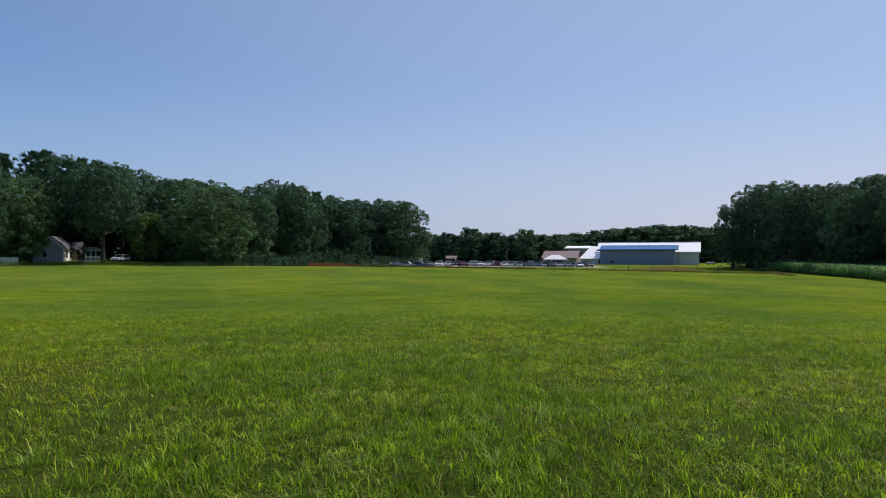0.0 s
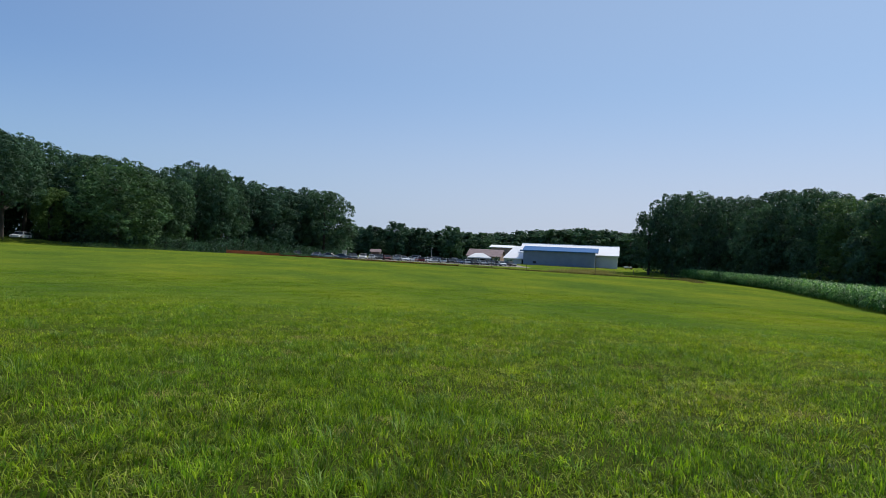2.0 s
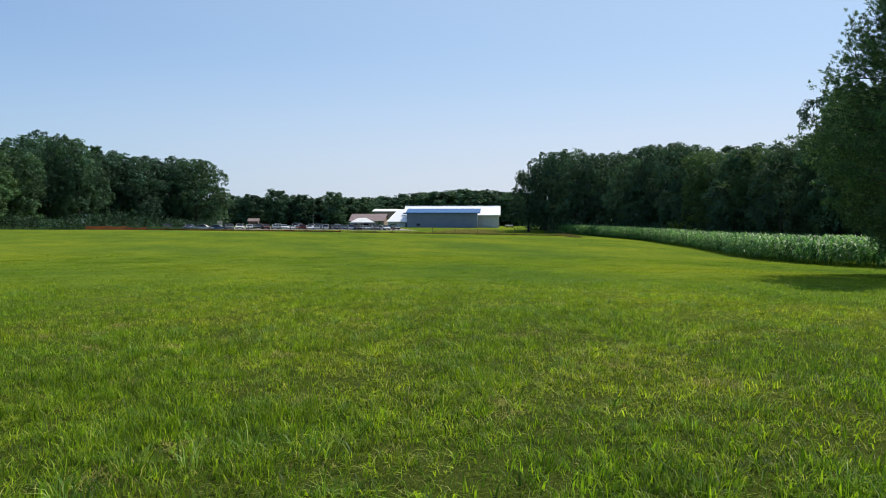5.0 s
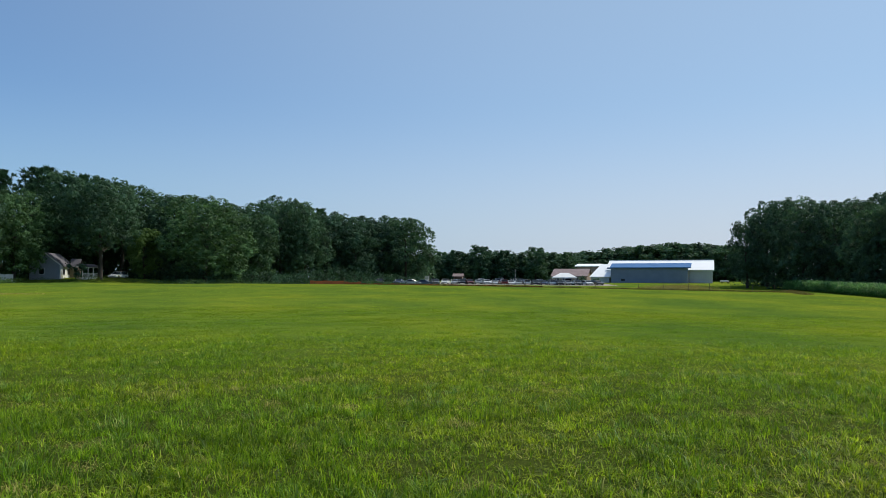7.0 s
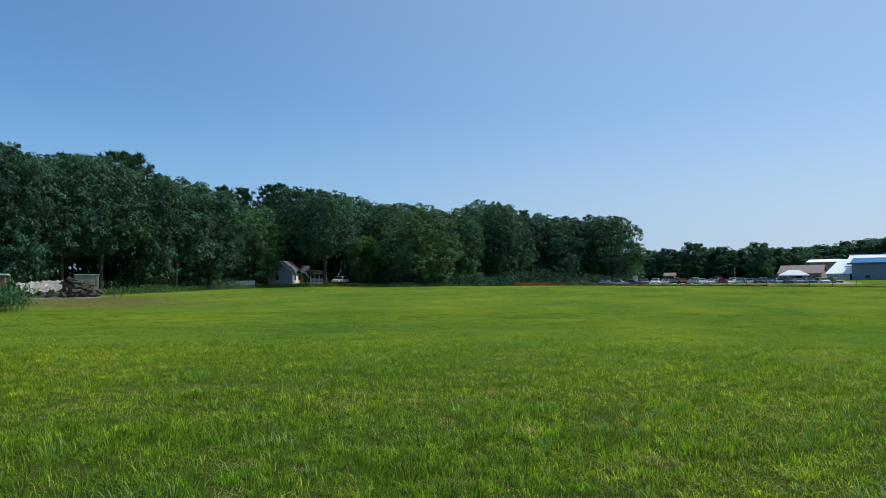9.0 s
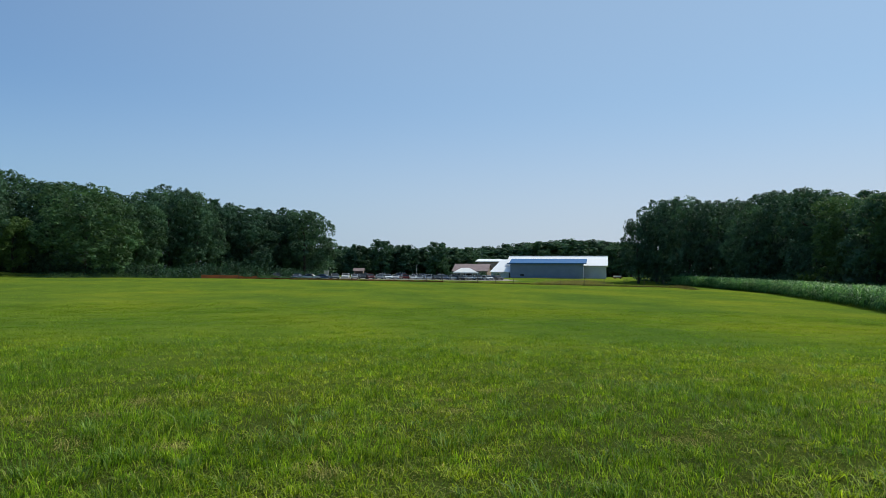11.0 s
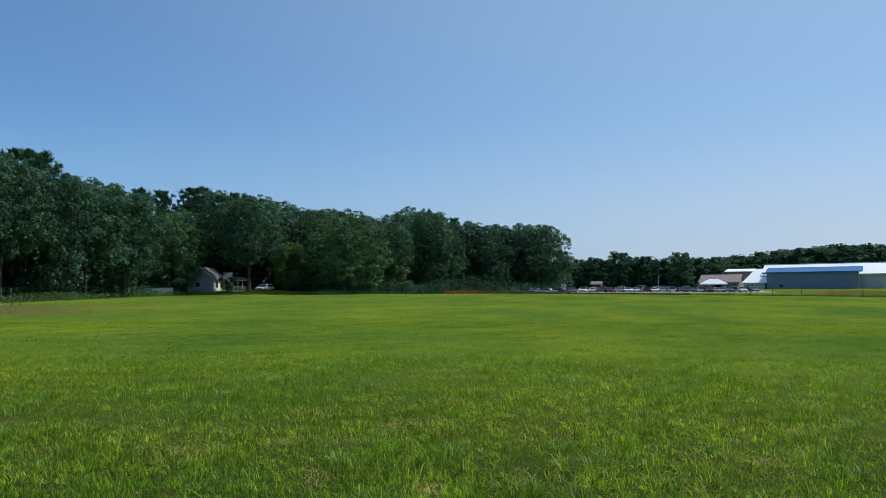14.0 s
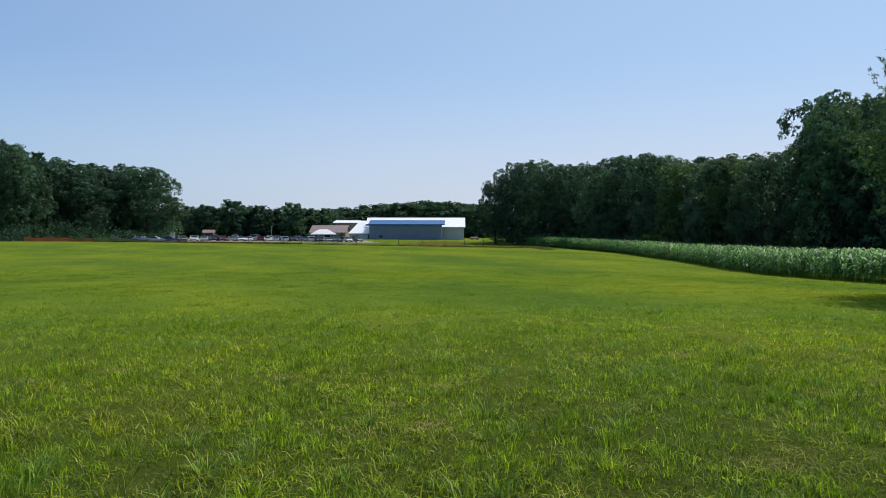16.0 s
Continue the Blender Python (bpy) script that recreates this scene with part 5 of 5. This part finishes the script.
def blade_mesh(name, rng, x, y, height, width, lean, aim=None, single=False):
    """Bent blades of three triangles each, or of one where they stand far off."""
    n = len(x)
    a = rng.uniform(0, 6.283, n) if aim is None else aim
    z = ground_z(x, y) - 0.012
    d = np.stack([np.cos(a), np.sin(a), np.zeros(n)], 1)
    face = a + rng.normal(1.57, 0.5, n)
    s = np.stack([np.cos(face), np.sin(face), np.zeros(n)], 1) * (width * rng.uniform(0.6, 1.3, n))[:, None]
    h = height[:, None]
    l = (lean * rng.uniform(0.3, 1.5, n))[:, None] * h
    up = np.array([0, 0, 1.0])
    p0 = np.stack([x, y, z], 1)
    p2 = p0 + up * h * (1.0 - 0.25 * np.clip(l / h, 0, 1.4)) + d * l
    if single:
        return fast_mesh(name, np.stack([p0 - s, p0 + s, p2], 1).reshape(-1, 3), np.arange(n * 3).reshape(-1, 3))
    p1 = p0 + up * h * 0.55 + d * l * 0.30
    v = np.stack([p0 - s, p0 + s, p1 - s * 0.75, p1 + s * 0.75, p2], 1).reshape(-1, 3)
    b = np.arange(n)[:, None] * 5
    f = np.concatenate([b + [0, 1, 3], b + [0, 3, 2], b + [2, 3, 4]], 0)
    return fast_mesh(name, v, f)


def scatter(rng, count, r0, r1, power):
    """Places in the wide fan ahead of the walk."""
    r = (r0 ** power + (r1 ** power - r0 ** power) * rng.random(count)) ** (1 / power)
    a = rng.uniform(-1.06, 1.06, count)
    along_walk = rng.random(count)
    return 1.2 + 0.8 * along_walk + r * np.sin(a), 0.5 + 7.6 * along_walk + r * np.cos(a)


# thin matted spots where old straw lies bare
_sp = np.random.default_rng(86)
SPOT_X, SPOT_Y = scatter(_sp, 70, 2.8, 15.0, 1.7)
SPOT_R, SPOT_A, SPOT_L = _sp.uniform(0.07, 0.22, 70), _sp.uniform(0, 3.14, 70), _sp.uniform(1.0, 2.0, 70)


def bare(x, y):
    """How far each place lies from the nearest straw spot, in spot radii."""
    out = np.full(len(x), 9.0)
    for sx, sy, r, a, l in zip(SPOT_X, SPOT_Y, SPOT_R, SPOT_A, SPOT_L):
        dx, dy = x - sx, y - sy
        u, v = dx * math.cos(a) + dy * math.sin(a), -dx * math.sin(a) + dy * math.cos(a)
        out = np.minimum(out, np.sqrt((u / (r * l)) ** 2 + (v / r) ** 2))
    return out


def sward(name, label, seed, count, r0, r1, power, per, spread, h0, width, lean, mat, taste=0.0, grow=0.0, single=False, category="grass"):
    """Grass in clumps whose blades fan outward; taste > 0 keeps to the lush places, < 0 to the thin ones."""
    rng = np.random.default_rng(seed)
    cx, cy = scatter(rng, count, r0, r1, power)
    ok = (cx < np.interp(cy, EDGE_Y, EDGE_X) - 0.3) & (cx > -50 - 0.25 * cy) & (cy < 152 - 0.25 * np.abs(cx - 5))
    lush = 0.8 * field_noise(cx, cy, 0.9, 900) + 0.7 * field_noise(cx, cy, 3.4, 901)
    ok &= rng.random(count) < np.clip(0.6 + taste * lush, 0.06, 1)
    if r0 < 8:
        ok &= rng.random(count) < np.clip(bare(cx, cy) - 0.35, 0.12, 1)
    cx, cy, lush = cx[ok], cy[ok], lush[ok]
    m = len(cx)
    far = np.hypot(cx - 1.6, cy - 4.5)
    size = rng.uniform(0.4, 1.0, m) + 0.8 * rng.random(m) ** 3
    off = rng.normal(0, 1, (m * per, 2)) * np.repeat(spread * size * np.clip(far / 12, 1, 4), per)[:, None]
    x, y = np.repeat(cx, per) + off[:, 0], np.repeat(cy, per) + off[:, 1]
    aim = np.arctan2(off[:, 1], off[:, 0]) + rng.normal(0, 0.75, m * per)
    h = np.repeat(h0 * size ** 0.8 * np.clip(1 + 0.28 * taste * lush, 0.6, 1.5), per) * rng.uniform(0.45, 1.2, m * per)
    w = np.maximum(width, grow * np.repeat(far, per))
    me = blade_mesh(name, rng, x, y, np.clip(h, 0.03, None), w, lean, aim, single)
    return tagged(solid(name, me, mat), label, category, kind="stuff")


sward("meadow_grass", "upright bright green meadow grass in soft clumps", 81, 20000, 2.6, 22.0, 0.88, 17, 0.048, 0.128, 0.0036, 0.85, MAT["blades"], 0.6)
sward("crabgrass", "low yellow-green crabgrass with spreading blades", 89, 19500, 2.6, 22.0, 0.88, 11, 0.052, 0.092, 0.0050, 1.25, MAT["crab"], -0.5)
sward("meadow_grass", "short leaning undergrass knitted between the taller blades", 90, 34000, 2.4, 18.0, 1.0, 12, 0.06, 0.060, 0.0048, 1.4, MAT["blades"], 0.1, 0.0, True)
sward("meadow_grass", "even green meadow grass with yellowish tips", 82, 52000, 11.0, 54.0, 0.8, 9, 0.06, 0.082, 0.0042, 0.95, MAT["blades_far"], 0.15, 0.00050, True)
sward("meadow_grass", "green meadow grass running towards the wood", 83, 24000, 30.0, 150.0, 0.5, 6, 0.07, 0.08, 0.01, 0.9, MAT["blades_far"], 0.15, 0.00040, True)
sward("dry_grass", "dry straw-coloured blades low among the grass", 84, 4500, 2.6, 16.0, 1.5, 8, 0.06, 0.065, 0.0030, 1.7, MAT["straw"], -0.6)


def grass_around(seed, count):
    """The same grass under and behind the walker."""
    rng = np.random.default_rng(seed)
    r, a, u = 9.0 * np.sqrt(rng.random(count)), rng.uniform(0, 6.283, count), rng.random(count)
    x, y = 1.2 + 0.8 * u + r * np.sin(a), 0.5 + 7.6 * u + r * np.cos(a)
    ok = (y < 1.5) | (r < 2.8) | (np.cos(a) < 0.45)
    x, y = x[ok], y[ok]
    me = blade_mesh("meadow_grass", rng, x, y, 0.14 * rng.uniform(0.5, 1.25, len(x)), 0.008, 0.8)
    tagged(solid("meadow_grass", me, MAT["blades"]), "soft green meadow grass, lightly trodden", "grass", kind="stuff")


grass_around(88, 42000)


sward("tuft_grass", "coarse arching tufts of pale and dark green blades in the meadow", 85, 900, 2.8, 24.0, 1.5, 38, 0.045, 0.165, 0.0046, 1.0, MAT["tuft"], 0.3)


def straw_spots(seed, per):
    """Matted straw lying on the bare spots."""
    rng = np.random.default_rng(seed)
    n = (per * (SPOT_R / 0.25) ** 2 * SPOT_L).astype(int) + 20
    q = rng.normal(0, 0.55, (n.sum(), 2))
    r, a, l = np.repeat(SPOT_R, n), np.repeat(SPOT_A, n), np.repeat(SPOT_L, n)
    u, v = q[:, 0] * r * l, q[:, 1] * r
    x = np.repeat(SPOT_X, n) + u * np.cos(a) - v * np.sin(a)
    y = np.repeat(SPOT_Y, n) + u * np.sin(a) + v * np.cos(a)
    me = blade_mesh("dry_grass", rng, x, y, rng.uniform(0.03, 0.09, len(x)), 0.0032, 2.0)
    tagged(solid("dry_grass", me, MAT["straw"]), "matted pale straw on thin spots of the meadow", "grass", kind="stuff")


straw_spots(87, 170)


def straw_strip(label, poly, width, per_m, height, seed):
    """Standing dead grass along a line."""
    rng = np.random.default_rng(seed)
    xs, ys, hs = [], [], []
    for x, y, a, d in along(poly, 1.0):
        n = int(per_m * rng.uniform(0.3, 1.5))
        xs.append(x + rng.normal(0, width, n)); ys.append(y + rng.normal(0, width, n)); hs.append(height * rng.uniform(0.4, 1.2, n))
    x, y = np.concatenate(xs), np.concatenate(ys)
    me = blade_mesh("dry_grass", rng, x, y, np.concatenate(hs), 0.02, 0.5, None, True)
    tagged(solid("dry_grass", me, MAT["dry_weed"]), label, "grass", kind="stuff")


straw_strip("brown dead grass along the fence", FENCE[1:], 0.35, 190, 0.46, 91)


def dry_patch(label, a, b, across, count, height, seed, mat):
    """Thin dead grass over an oblong patch from a to b, thinning to its rim."""
    rng = np.random.default_rng(seed)
    u, v = np.clip(rng.normal(0.5, 0.24, count), 0, 1), np.clip(rng.normal(0, 0.4, count), -1, 1)
    d = np.array([b[0] - a[0], b[1] - a[1]])
    n = np.array([-d[1], d[0]]) / np.hypot(*d)
    x, y = a[0] + d[0] * u + n[0] * v * across, a[1] + d[1] * u + n[1] * v * across
    me = blade_mesh("dry_grass", rng, x, y, height * rng.uniform(0.5, 1.3, count), 0.016, 0.7, None, True)
    tagged(solid("dry_grass", me, mat), label, "grass", kind="stuff")


dry_patch("tawny seeding grass around the rubble", (-72, 78), (-42, 50), 12.0, 26000, 0.2, 92, MAT["tawny"])
dry_patch("bleached trodden grass near the iron stand", (-54, 75), (-44, 80), 1.2, 2500, 0.2, 93, MAT["straw"])
dry_patch("brown dead grass beside the far end of the corn", (60, 120), (69, 146), 1.6, 6000, 0.4, 94, MAT["dry_weed"])
dry_patch("yellowed uncut grass between the fence and the barn", (46, 146), (68, 205), 9.0, 26000, 0.35, 95, MAT["tawny"])
